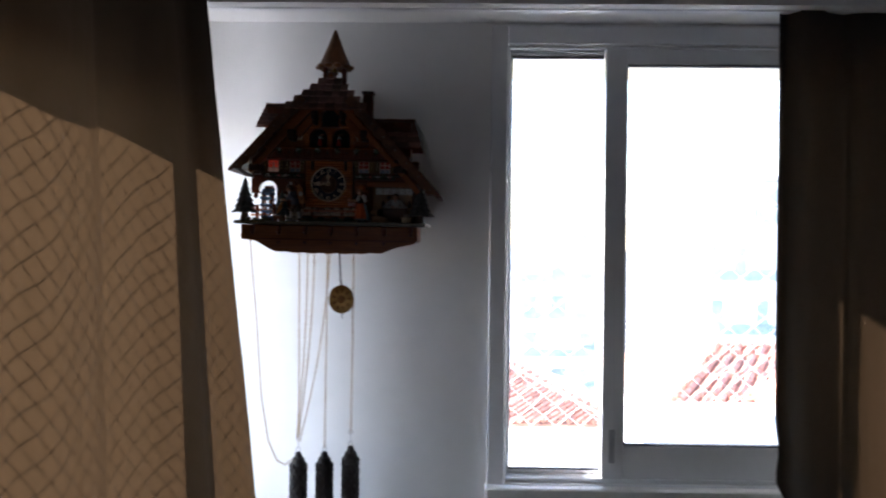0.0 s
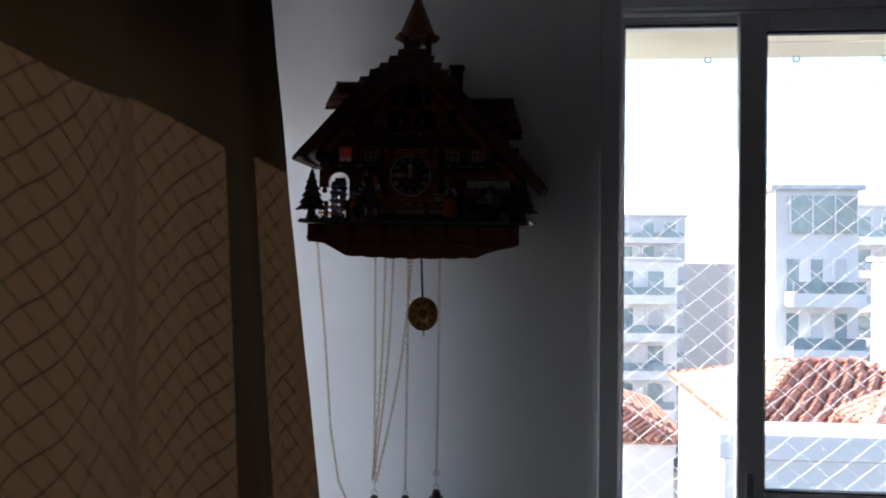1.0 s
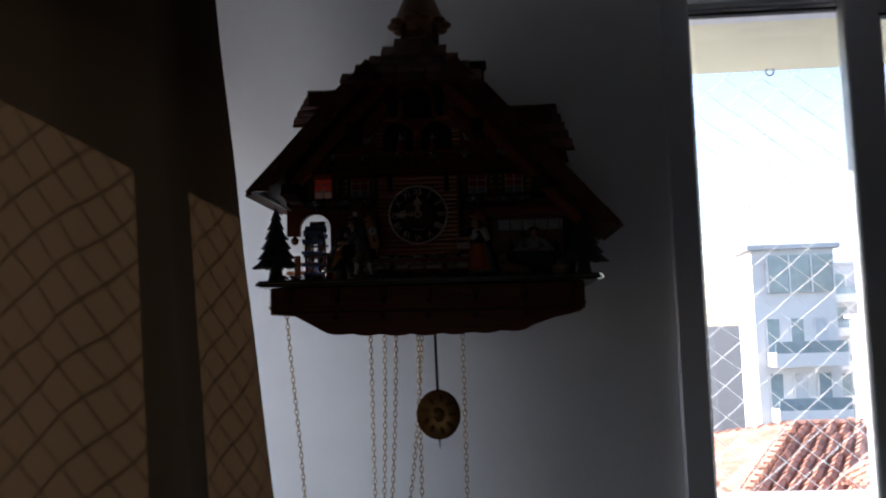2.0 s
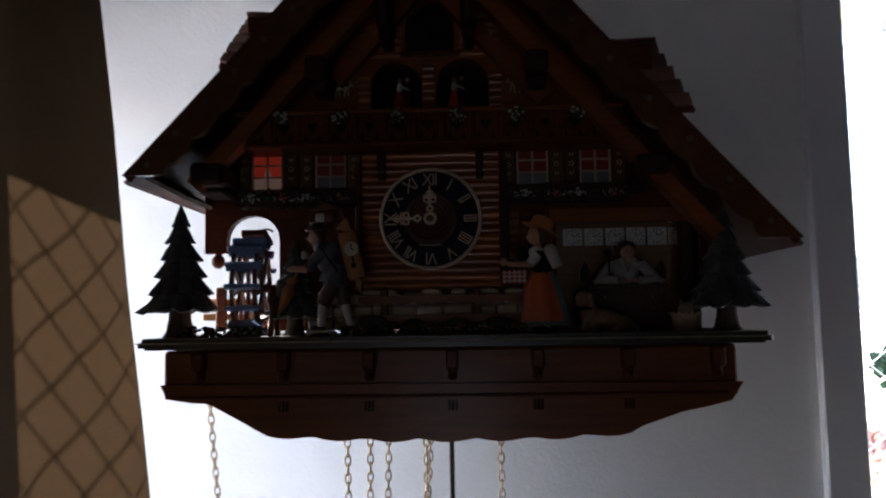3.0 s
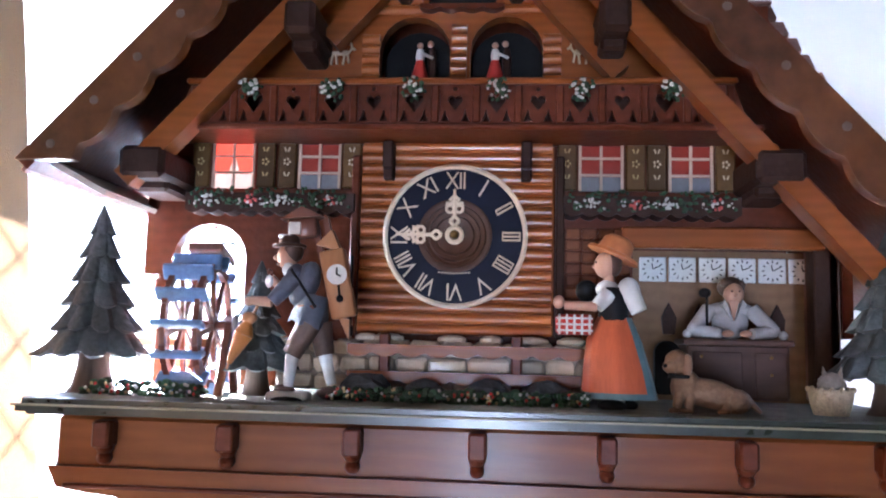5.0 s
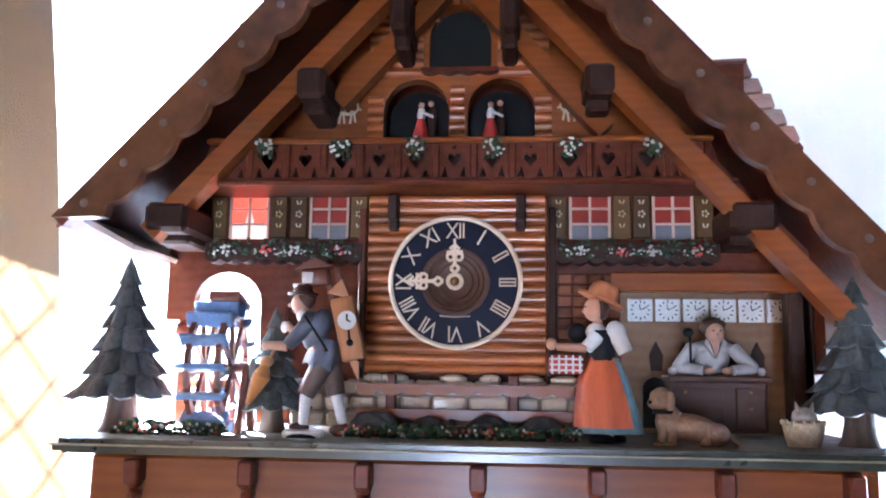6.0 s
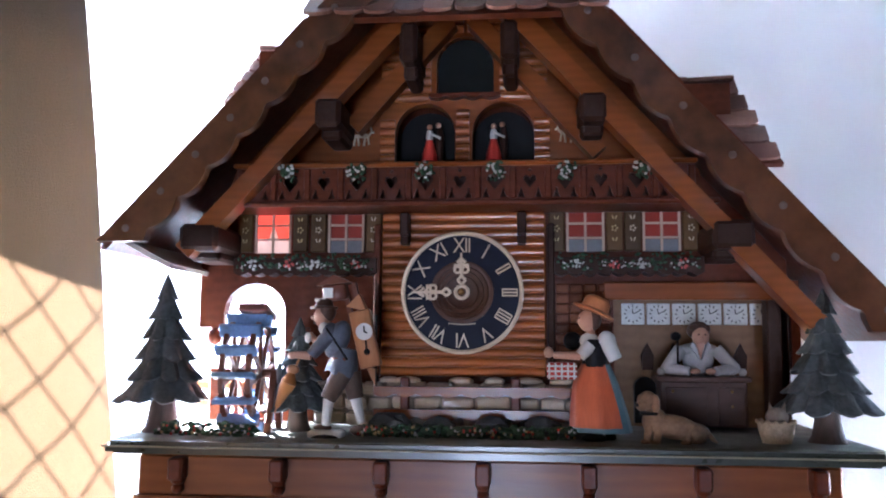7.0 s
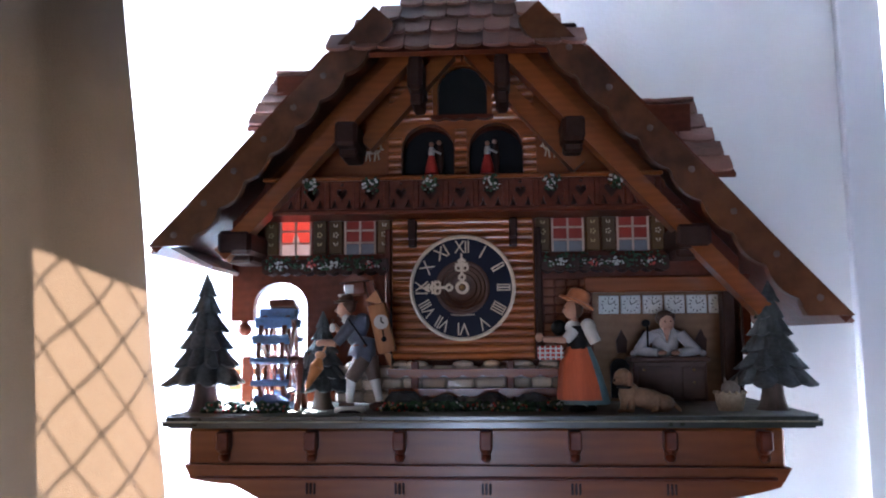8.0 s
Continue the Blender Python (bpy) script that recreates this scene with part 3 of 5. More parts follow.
for x0, x1 in ((-0.158, -0.0585), (0.0615, 0.159)):
    pts = [(x0, 0.0235), (x1, 0.0235)]
    n = 10
    for k in range(n * 4 + 1):
        s = k / (n * 4)
        pts.append((x1 - (x1 - x0) * s, 0.0135 - 0.0022 * abs(math.sin(math.pi * n * s))))
    fb = part("flower_box", slab(B(), pts, GY - 0.0150, GY - 0.001), DARK, clock, "dark scalloped flower box with painted blossoms")
    gr, wh, rd = B(), B(), B()
    for k in range(110):
        x = rnd.uniform(x0 + 0.002, x1 - 0.002)
        ball(gr, (x, GY - 0.0155 - rnd.uniform(0, 0.002), rnd.uniform(0.0150, 0.0262)), (rnd.uniform(0.0008, 0.0019), 0.001, rnd.uniform(0.0006, 0.0014)), 5)
    for k, u in enumerate((0.14, 0.40, 0.58, 0.86)):
        x, tgt = x0 + (x1 - x0) * u, (rd if k in (1, 3) else wh)
        for _ in range(11):
            a2, rr = rnd.uniform(0, 6.28), 0.0034 * math.sqrt(rnd.random())
            b2 = tgt if rnd.random() < 0.75 else wh
            ball(b2, (x + rr * math.cos(a2), GY - 0.0180, 0.0185 + rr * math.sin(a2)), (rnd.uniform(0.0007, 0.0014), 0.0006, rnd.uniform(0.0006, 0.0012)), 6)
        for dx in (-0.0062, 0.0062):
            for _ in range(4):
                ball(wh, (x + dx + rnd.uniform(-0.002, 0.002), GY - 0.0178, 0.0180 + rnd.uniform(-0.002, 0.002)), (rnd.uniform(0.0005, 0.0010), 0.0005, 0.0006), 5)
    for k in range(12):
        petals(wh, rnd.uniform(x0 + 0.004, x1 - 0.004), rnd.uniform(0.015, 0.025), GY - 0.0178, 0.0005, 3)
    part("leaves", gr, LEAF, fb)
    part("white_blossoms", wh, WHITE, fb)
    part("red_blossoms", rd, mat("rose_red_paint", (0.55, 0.10, 0.09), 0.5), fb)

# ---- roof

def plane_slab(bm, pts, th):
    """A flat polygon in space, thickened downwards."""
    t = B()
    vs = [t.verts.new(p) for p in pts]
    f = t.faces.new(vs)
    f.normal_update()
    n = f.normal if f.normal.z > 0 else -f.normal
    lo = [t.verts.new(v.co - n * th) for v in vs]
    t.faces.new(lo[::-1])
    for i in range(len(vs)):
        t.faces.new((vs[i], lo[i], lo[(i + 1) % len(vs)], vs[(i + 1) % len(vs)]))
    bmesh.ops.recalc_face_normals(t, faces=t.faces[:])
    add(bm, t)
    return bm


for name, e0, sx in (("roof_slope", EL, -1), ("roof_slope", ER, 1)):
    bm = plane_slab(B(), [(e0[0], RF, e0[1]), (sx * HX, RF, HZ), (0, HY, AP[1]), (0, RB, AP[1]), (e0[0], RB, e0[1])], 0.007)
    slope = part(name, bm, BROWN, clock, "brown shingled roof slope")
    rows = B()
    ln = Vector((AP[0] - e0[0], AP[1] - e0[1]))
    count = 17
    for r in range(count):
        s0 = r / count
        zc, xc = e0[1] + ln.y * s0, e0[0] + ln.x * s0
        y0 = RF if zc < HZ - 0.012 else RF + 0.012 + (HY - RF) * (zc - HZ) / (AP[1] - HZ)
        k = 0
        y = y0 + 0.010 + (0.007 if r % 2 else 0.0)
        while y < RB - 0.006:
            wd = 0.014
            tl = -math.degrees(math.atan2(ln.y, abs(ln.x))) * (1 if sx < 0 else -1)
            box(rows, (xc + ln.x * 0.5 / count - sx * -0.0022, y + wd / 2, zc + ln.y * 0.5 / count - 0.0004), (ln.length / count * 1.35, wd * 0.94, 0.0022), (0, tl + sx * 4, 0))
            y += wd
    tagged(part("shingle_cover", rows, SHINGLES, slope), kind="stuff")
    # carved verge boards with pale studs, and the plain board behind them
    vb = wavy((sx * HX * 0.62, HZ + 0.034), (e0[0], e0[1]), 0.0195, 0.0048, 9 if sx < 0 else 10, RF - 0.004, RF + 0.004)
    vb.normal_update()
    rim = [g for g in vb.edges if len(g.link_faces) == 2 and all(abs(v.co.y - RF + 0.004) < 1e-6 for v in g.verts)
           and abs(g.link_faces[0].normal.dot(g.link_faces[1].normal)) < 0.5]
    bmesh.ops.bevel(vb, geom=rim, offset=0.0030, segments=3, affect="EDGES", clamp_overlap=True)
    verge = part("verge_board", vb, VERGE, clock, "carved wavy verge board", smooth=True)
    d = Vector((e0[0] - sx * HX * 0.62, e0[1] - HZ - 0.034))
    nn = Vector((d.y, -d.x)).normalized()
    nn = -nn if nn.y > 0 else nn
    for k in range(1, 8):
        p = Vector((sx * HX * 0.62, HZ + 0.034)) + d * (k / 7.6) + nn * 0.0085
        ball(st := B(), (p.x, RF - 0.0043, p.y), (0.0024, 0.0008, 0.0024), 8)
        part("stud", st, mat("worn_stud", (0.11, 0.078, 0.068), 0.5) if "worn_stud" not in bpy.data.materials else bpy.data.materials["worn_stud"], verge)
    bm = B()
    p0, p1 = Vector((sx * HX * 0.45, HZ + 0.052)), Vector(e0)
    dd = (p1 - p0)
    slab(bm, [tuple(p0 + nn * 0.027), tuple(p1 - dd * 0.10 + nn * 0.027), tuple(p1 - dd * 0.10 + nn * 0.039), tuple(p0 + nn * 0.039)], -0.200, -0.184)
    part("rafter_board", bm, ORANGE, clock, "plain orange rafter board")
    bm = slab(B(), [tuple(p0 + nn * 0.042), tuple(p1 - dd * 0.62 + nn * 0.044), tuple(p1 - dd * 0.62 + nn * 0.056), tuple(p0 + nn * 0.054)], -0.172, -0.160)
    part("inner_rafter", bm, ORANGE, clock)
    for (px, pz, w2, h2) in ((0.033, 0.162, 0.012, 0.036), (0.086, 0.116, 0.018, 0.026), (0.170, 0.034, 0.026, 0.024)):
        bm = box(B(), (sx * px, -0.176, pz), (w2, 0.052, h2 * 0.75), (0, 0, 0), bevel=0.003)
        box(bm, (sx * px, -0.170, pz - h2 * 0.45), (w2 * 0.8, 0.036, h2 * 0.30), bevel=0.002)
        part("purlin_end", bm, DARK, clock)
# soffit under the low eave, its pale colour stands for the bright wall's light
bm = box(B(), (-0.1985, -0.160, 0.0225), (0.038, 0.11, 0.003), (0, 28, 0))
part("eave_soffit", bm, mat("wall_lit_eave_tint", (0.40, 0.37, 0.36), 0.6, var=0.15, scale=40), clock, "board under the low eave, painted pale for the wall's light")

# hipped end of rounded shingles
hip = part("hip_roof", plane_slab(B(), [(-HX, RF, HZ), (HX, RF, HZ), (0, HY, AP[1])], 0.004), BROWN, clock, "hipped roof end of rounded shingles")


def shingle_mesh(w, ln, th=0.0022):
    pts = [(-w / 2, ln / 2), (w / 2, ln / 2), (w / 2, -ln * 0.30)]
    pts += [(w / 2 * math.cos(math.pi * i / 6), -ln * 0.30 - ln * 0.20 * math.sin(math.pi * i / 6)) for i in range(1, 6)]
    pts.append((-w / 2, -ln * 0.30))
    bm = B()
    slab(bm, pts, 0, th)
    bmesh.ops.rotate(bm, verts=bm.verts[:], cent=(0, 0, 0), matrix=Matrix.Rotation(radians(-90), 3, "X"))
    return mesh_of("shingle", bm, SHINGLE)


hs = math.hypot(AP[1] - HZ, HY - RF)
pitch = math.degrees(math.atan2(AP[1] - HZ, HY - RF))
sm = shingle_mesh(0.0185, 0.030)
rows_n = 6
for r in range(rows_n):
    s = (r + 0.35) / rows_n
    half = (HX + 0.004) * (1 - s * 0.98)
    n = max(1, round(2 * half / 0.0185))
    for k in range(n):
        x = -half + (k + 0.5) * 2 * half / n + rnd.uniform(-0.0006, 0.0006)
        ob = new("shingle", sm)
        ob.parent = hip
        ob.matrix_basis = pose(x, RF - 0.004 + (HY - RF) * s, HZ + (AP[1] - HZ) * s + 0.004, pitch - 7 + rnd.uniform(-1.5, 1.5), rnd.uniform(-2, 2), rnd.uniform(-2, 2)) @ Matrix.Scale(2 * half / n / 0.0190, 4, (1, 0, 0))
dsm = shingle_mesh(0.019, 0.020)


def dormer(sx, x0, x1, zt, zb, splay):
    """A side dormer with a ridge along the wall and shingled slopes."""
    d = part("dormer", slab(B(), [(x0, zb - 0.05), (x0 + (x1 - x0) * 0.93, zb - 0.02), (x0 + (x1 - x0) * 0.93, zt - 0.006), (x0, zt - 0.006)], -0.105, -0.045), BROWN, clock, "small dormer with a shingled roof")
    bm = plane_slab(B(), [(x0, -0.080, zt), (x1, -0.080, zt), (x1 + splay, -0.130, zb), (x0, -0.130, zb)], 0.004)
    plane_slab(bm, [(x0, -0.080, zt), (x1, -0.080, zt), (x1 + splay, -0.030, zb), (x0, -0.030, zb)], 0.004)
    part("dormer_roof", bm, BROWN, d)
    pt = math.degrees(math.atan2(zt - zb, 0.05))
    for r in range(5):
        s = (r + 0.5) / 5
        xa, xb = x0, x1 + splay * (1 - s)
        n = 4
        for k in range(n):
            ob = new("shingle", dsm)
            ob.parent = d
            x = xa + (k + 0.5) * (xb - xa) / n
            ob.matrix_basis = pose(x, -0.130 + 0.050 * s - 0.003, zb + (zt - zb) * s + 0.003, pt - 8 + rnd.uniform(-2, 2), rnd.uniform(-2, 2), rnd.uniform(-3, 3)) @ Matrix.Scale(abs(xb - xa) / n / 0.0195, 4, (1, 0, 0))
    for k in range(3):
        part("ridge_tile", box(B(), (x0 + (k + 0.5) * (x1 - x0) / 3, -0.080, zt + 0.003), ((x1 - x0) / 3 * 1.04, 0.014, 0.0035), (rnd.uniform(-3, 3), rnd.uniform(-3, 3), 0), bevel=0.001), SHINGLE, d)


dormer(-1, -0.085, -0.170, 0.198, 0.140, -0.013)
dormer(1, 0.095, 0.200, 0.164, 0.092, 0.022)

# bell turret and chimney
bm = lathe(B(), (0.002, -0.105, 0.291), [(0.040, -0.002), (0.037, 0.004), (0.028, 0.026), (0.017, 0.052), (0.006, 0.082), (0.001, 0.091)], 24)
turret = part("bell_turret", bm, BELL, clock, "brown pointed bell turret", smooth=True)
for k in range(10):
    a2 = 2 * math.pi * k / 10
    part("turret_scallop", ball(B(), (0.002 + 0.037 * math.cos(a2), -0.105 + 0.037 * math.sin(a2), 0.289), (0.011, 0.011, 0.006), 8), BELL, turret, smooth=True)
for dx in (-0.022, 0.024):
    for dy in (-0.014, 0.014):
        part("turret_post", box(B(), (0.002 + dx, -0.105 + dy, 0.262), (0.008, 0.008, 0.062), bevel=0.001), BROWN, turret)
part("bell", lathe(B(), (0.002, -0.105, 0.272), [(0.009, 0), (0.008, 0.004), (0.005, 0.013), (0.002, 0.016)], 16), BRASS, turret, smooth=True)
bm = box(B(), (0.084, -0.085, 0.190), (0.024, 0.026, 0.080), bevel=0.001)
chim = part("chimney", bm, BROWN, clock, "brown square chimney")
part("chimney_cap", box(B(), (0.084, -0.085, 0.2310), (0.031, 0.034, 0.007), bevel=0.002), DARK, chim)

# ---- platform and skirt
plat_pts = [(-0.209, -0.232), (-0.203, -0.247), (0.237, -0.247), (0.243, -0.232), (0.243, -0.045), (-0.209, -0.045)]
for z0, z1, grow in ((-0.0950, -0.0932, -0.0035), (-0.0935, -0.0900, 0.0), (-0.0905, -0.0872, -0.002)):
    pp = [(x + (grow if x > 0 else -grow), y - grow) for x, y in plat_pts]
    bm = slab(B(), pp, z0, z1, Matrix(((1, 0, 0, 0), (0, 0, 1, 0), (0, 1, 0, 0), (0, 0, 0, 1))))
    if grow == 0.0:
        platform = part("platform", bm, GREENEDGE, clock, "dark green moulded platform")
    else:
        part("platform_moulding", bm, GREENEDGE, clock)
part("ground_sheet", slab(B(), [(-0.203, -0.240), (0.237, -0.240), (0.237, -0.046), (-0.203, -0.046)], -0.0873, -0.0868, Matrix(((1, 0, 0, 0), (0, 0, 1, 0), (0, 1, 0, 0), (0, 0, 0, 1)))), MOSS, platform)
# Thin pale bar paints the highlight along the lacquered platform edge.
bm = box(B(), (0.015, -0.247, -0.0903), (0.440, 0.0012, 0.0010))
part("edge_line", bm, mat("edge_highlight_tint", (0.22, 0.20, 0.13), 0.4), platform)
skirt = part("skirt", box(B(), (0.014, -0.138, -0.1125), (0.408, 0.186, 0.033), bevel=0.002), SKIRTWOOD, clock, "orange varnished skirt board with carved corbels")
pts = [(-0.191, -0.120), (-0.186, -0.1300), (-0.170, -0.1325), (-0.156, -0.1335), (-0.138, -0.1430), (-0.122, -0.1520)]
for k in range(1, 33):
    s = k / 33
    pts.append((-0.122 + 0.272 * s, -0.1525 - 0.0062 * math.sin(math.pi * s) ** 0.5 - 0.0030 * abs(math.sin(math.pi * s * 7))))
pts += [(0.150, -0.1515), (0.178, -0.1420), (0.196, -0.1385), (0.212, -0.1345), (0.220, -0.122)]
bm = slab(B(), pts, -0.236, -0.226)
for sx, pp in ((-1, -0.186), (1, 0.214)):
    box(bm, (pp, -0.138, -0.125), (0.008, 0.180, 0.012))
part("lower_skirt", bm, SKIRTWOOD, clock, "carved wavy lower skirt board")
slab(bm := B(), [(x * 0.97, z + 0.002) for x, z in pts], -0.226, -0.040)
part("skirt_core", bm, BROWN, clock)
part("skirt_bead", box(B(), (0.014, -0.2365, -0.1290), (0.392, 0.003, 0.0022), bevel=0.0008), BROWN, skirt)
for x in (-0.163, -0.102, -0.041, 0.018, 0.078, 0.141, 0.203):
    bm = box(B(), (x, -0.2345, -0.1040), (0.0085, 0.014, 0.013), bevel=0.0012)
    ball(bm, (x, -0.2345, -0.1100), (0.0042, 0.0062, 0.0042), 10)
    ball(bm, (x, -0.2345, -0.1155), (0.0036, 0.0052, 0.0034), 10)
    part("corbel", bm, BROWN, skirt, smooth=True)
    for k in (-1, 0, 1) if -0.15 < x < 0.19 else ():
        part("carved_slot", box(B(), (x + 0.0026 * k, -0.2368, -0.1360), (0.0015, 0.0014, 0.0075), bevel=0.0005), DARK, skirt)
# ---- garden: stones, fence, shrubs, trees
gw = part("garden_wall", box(B(), (-0.008, -0.160, -0.0745), (0.182, 0.014, 0.0265)), MORTAR, clock, "cream stone garden wall")
for r, (z, h) in enumerate(((-0.0835, 0.0090), (-0.0735, 0.0092), (-0.0640, 0.0085))):
    x = -0.098 + (0.006 if r % 2 else 0)
    while x < 0.080:
        w = rnd.uniform(0.013, 0.024)
        t = box(B(), (0, 0, 0), (w * 0.95, 0.010, h * 0.93), bevel=0.0016)
        for v in t.verts:
            v.co += Vector((rnd.uniform(-1, 1), rnd.uniform(-1, 1), rnd.uniform(-1, 1))) * 0.0007
        ob = part("stone", t, STONE, gw)
        ob.location = (min(x + w / 2, 0.079), -0.167, z)
        x += w
for x in (-0.048, -0.036, 0.000, 0.022, 0.044, 0.066, -0.082):
    t = ball(B(), (0, 0, 0), (rnd.uniform(0.006, 0.010), 0.006, 0.0030), 8)
    ob = part("cap_stone", t, STONE, gw, smooth=True)
    ob.location = (x, -0.166, -0.0588)
fence = part("fence_rail", wavy((-0.056, -0.0620), (0.0735, -0.0620), 0.0050, 0.0024, 9, -0.1815, -0.1755, 8), ORANGE, clock, "scalloped red-brown fence rail")
part("fence_rail", wavy((-0.056, -0.0765), (0.0735, -0.0765), 0.0050, 0.0024, 9, -0.1815, -0.1755, 8), ORANGE, clock, "scalloped red-brown fence rail")
for x in (-0.036, 0.036):
    part("fence_post", box(B(), (x, -0.1765, -0.0715), (0.0060, 0.005, 0.0310), bevel=0.001), BROWN, clock)


def shrubs(x0, x1, y, zt, n, label):
    g, d = B(), [B(), B(), B()]
    for k in range(n):
        x = rnd.uniform(x0, x1)
        ball(g, (x, y + rnd.uniform(-0.007, 0.006), -0.0872 + rnd.uniform(0.0, zt)), (rnd.uniform(0.0012, 0.0032), rnd.uniform(0.001, 0.003), rnd.uniform(0.0008, 0.0022)), 5)
    for k in range(n // 3):
        ball(d[k % 3], (rnd.uniform(x0, x1), y - 0.0085 + rnd.uniform(0, 0.004), -0.0868 + rnd.uniform(0.001, zt)), 0.0009, 5)
    return joined("shrub_strip", [(g, LEAF), (d[0], WHITE), (d[1], RED), (d[2], GOLD)], clock, label)


shrubs(-0.060, 0.072, -0.204, 0.0068, 280, "dark green shrubs with tiny coloured blossoms")
shrubs(-0.186, -0.124, -0.212, 0.0075, 110, "dark green shrubs with tiny coloured blossoms")
for x, s in ((-0.043, 0.0125), (-0.012, 0.0098), (0.020, 0.0105), (0.052, 0.0110)):
    t = ball(B(), (0, 0, 0), (s * 1.25, s * 0.6, s * 0.85), 9)
    for v in t.verts:
        v.co *= 1 + 0.25 * noise.noise(v.co * 260 + Vector((x * 90, 0, 0)))
    ob = part("garden_rock", t, ROCK, clock, "dark rock among shrubs")
    ob.location = (x, -0.194, -0.0835)


def fir(x, y, h, w, seed, label, mirror=1, zb=-0.0880):
    """A carved fir: a fluted trunk and drooping tiers of thick needle lobes."""
    r = random.Random(seed)
    tree = part("fir_tree", lathe(B(), (x, y, zb), [(h * 0.14, 0), (h * 0.105, h * 0.05), (h * 0.085, h * 0.14), (h * 0.075, h * 0.28)], 12), TRUNK, clock, label, smooth=True)
    tiers = 6
    for k in range(tiers):
        s = k / (tiers - 1)
        zt = zb + h * (0.50 + 0.50 * s)
        rad = w * (1.06 - 0.82 * s ** 0.80) * (1 + r.uniform(-0.06, 0.06))
        drop = h * (0.27 - 0.13 * s)
        bm = B()
        n = 54
        rings = []
        lob = 9 if k < 2 else (7 if k < 4 else 5)
        ph = r.uniform(0, 6)
        swing = [r.uniform(0.80, 1.16) for _ in range(lob)]
        for j, (rr, zz) in enumerate(((0.06, 0.04), (0.30, -0.16), (0.52, -0.42), (0.80, -0.70), (1.02, -1.0), (0.84, -1.04), (0.45, -0.78), (0.22, -0.60))):
            ring = []
            for i in range(n):
                a2 = 2 * math.pi * i / n
                turn2 = (lob * a2 / (2 * math.pi) + ph) % lob
                tip = math.sin(math.pi * (turn2 % 1.0)) ** 0.7 * swing[int(turn2) % lob]
                rag = 0.10 * noise.noise((math.cos(a2) * 6, math.sin(a2) * 6, k * 5 + seed + j))
                edge = 1 + ((0.46 * tip - 0.30) * (j - 1) / 3 + rag if 1 < j < 6 else 0.0)
                dz = (-0.16 * tip + 0.05) * (2 < j < 6) + 0.4 * rag * (j > 1)
                ring.append(bm.verts.new((x + rad * rr * edge * math.cos(a2), y + rad * 0.72 * rr * edge * math.sin(a2), zt + drop * (zz + dz))))
            rings.append(ring)
        for u, v in zip(rings, rings[1:]):
            for i in range(n):
                bm.faces.new((u[i], u[(i + 1) % n], v[(i + 1) % n], v[i]))
        bm.faces.new(rings[0])
        bm.faces.new(rings[-1][::-1])
        part("needle_tier", bm, FIR, tree, smooth=True)
    part("tree_top", tube(B(), (x, y, zb + h * 0.93), (x, y, zb + h * 1.01), h * 0.030, h * 0.008, 8), FIR, tree)
    return tree


fir(-0.191, -0.196, 0.102, 0.0262, 3, "dark green carved fir tree with a thick trunk")
fir(0.222, -0.196, 0.092, 0.0270, 11, "dark green carved fir tree with a thick trunk")
fir(-0.106, -0.180, 0.074, 0.0205, 5, "small dark green carved fir tree")

# ---- water wheel
WC = Vector((-0.139, -0.184, -0.0500))
wheel = new("water_wheel")
wheel.parent = clock
wheel.matrix_basis = pose(*WC, 0, 0, 4)
tagged(wheel, "red-brown water wheel with blue paddles")
WR = 0.0355
for x in (-0.0085, 0.0085):
    bm = B()
    n = 20
    for i in range(n):
        a0, a1 = 2 * math.pi * i / n, 2 * math.pi * (i + 1) / n
        am = (a0 + a1) / 2
        box(bm, (x, WR * 0.90 * math.cos(am), WR * 0.90 * math.sin(am)), (0.0030, 2 * WR * 0.9 * math.tan(math.pi / n) * 1.02, 0.0050), (math.degrees(am) - 90, 0, 0))
    part("wheel_rim", bm, WHEEL, wheel)
    for i in range(4):
        part("spoke", box(B(), (x, 0, 0), (0.0024, WR * 1.78, 0.0032), (45 * i + 10, 0, 0)), WHEEL, wheel)
for i in range(14):
    a2 = 2 * math.pi * i / 14
    part("paddle", box(B(), (0, WR * math.cos(a2), WR * math.sin(a2)), (0.0265, 0.0085, 0.0030), (math.degrees(a2) - 14, 0, 0), bevel=0.0006), BLUE, wheel)
part("axle", tube(B(), (-0.016, 0, 0), (0.018, 0, 0), 0.0030, seg=10), WHEEL, wheel)
for s in (-1, 1):
    part("wheel_leg", box(B(), (0.0175, s * 0.009, -0.018), (0.0042, 0.0050, 0.0420), (s * 22, 0, 0), bevel=0.0006), WHEEL, wheel)
part("mill_chute", box(B(), (0.002, 0.012, 0.0405), (0.020, 0.030, 0.005), (-12, 0, 0), bevel=0.001), WHEEL, wheel)
part("hub_plate", ball(B(), (0.0205, 0, 0.0), (0.002, 0.005, 0.007), 10), mat("grey_hub", (0.32, 0.28, 0.25), 0.5), wheel)
for z in (-0.064, -0.076):
    part("back_fence_rail", box(B(), (-0.166, -0.150, z), (0.044, 0.003, 0.0055), bevel=0.0006), LIGHTWOOD, clock)
part("back_fence_post", box(B(), (-0.172, -0.153, -0.070), (0.009, 0.004, 0.036), bevel=0.001), BROWN, clock)
bm = B()
for k in range(26):                                   # a short run of silver chain lies over the wheel's chute
    s = k / 25
    ball(bm, (-0.151 + 0.020 * s, -0.150, -0.0165 + 0.0120 * math.sin(s * 2.1)), (0.0014, 0.0009, 0.0009), 5)
part("chute_chain", bm, mat("silver_chain", (0.55, 0.53, 0.50), 0.35, metal=0.9), clock)

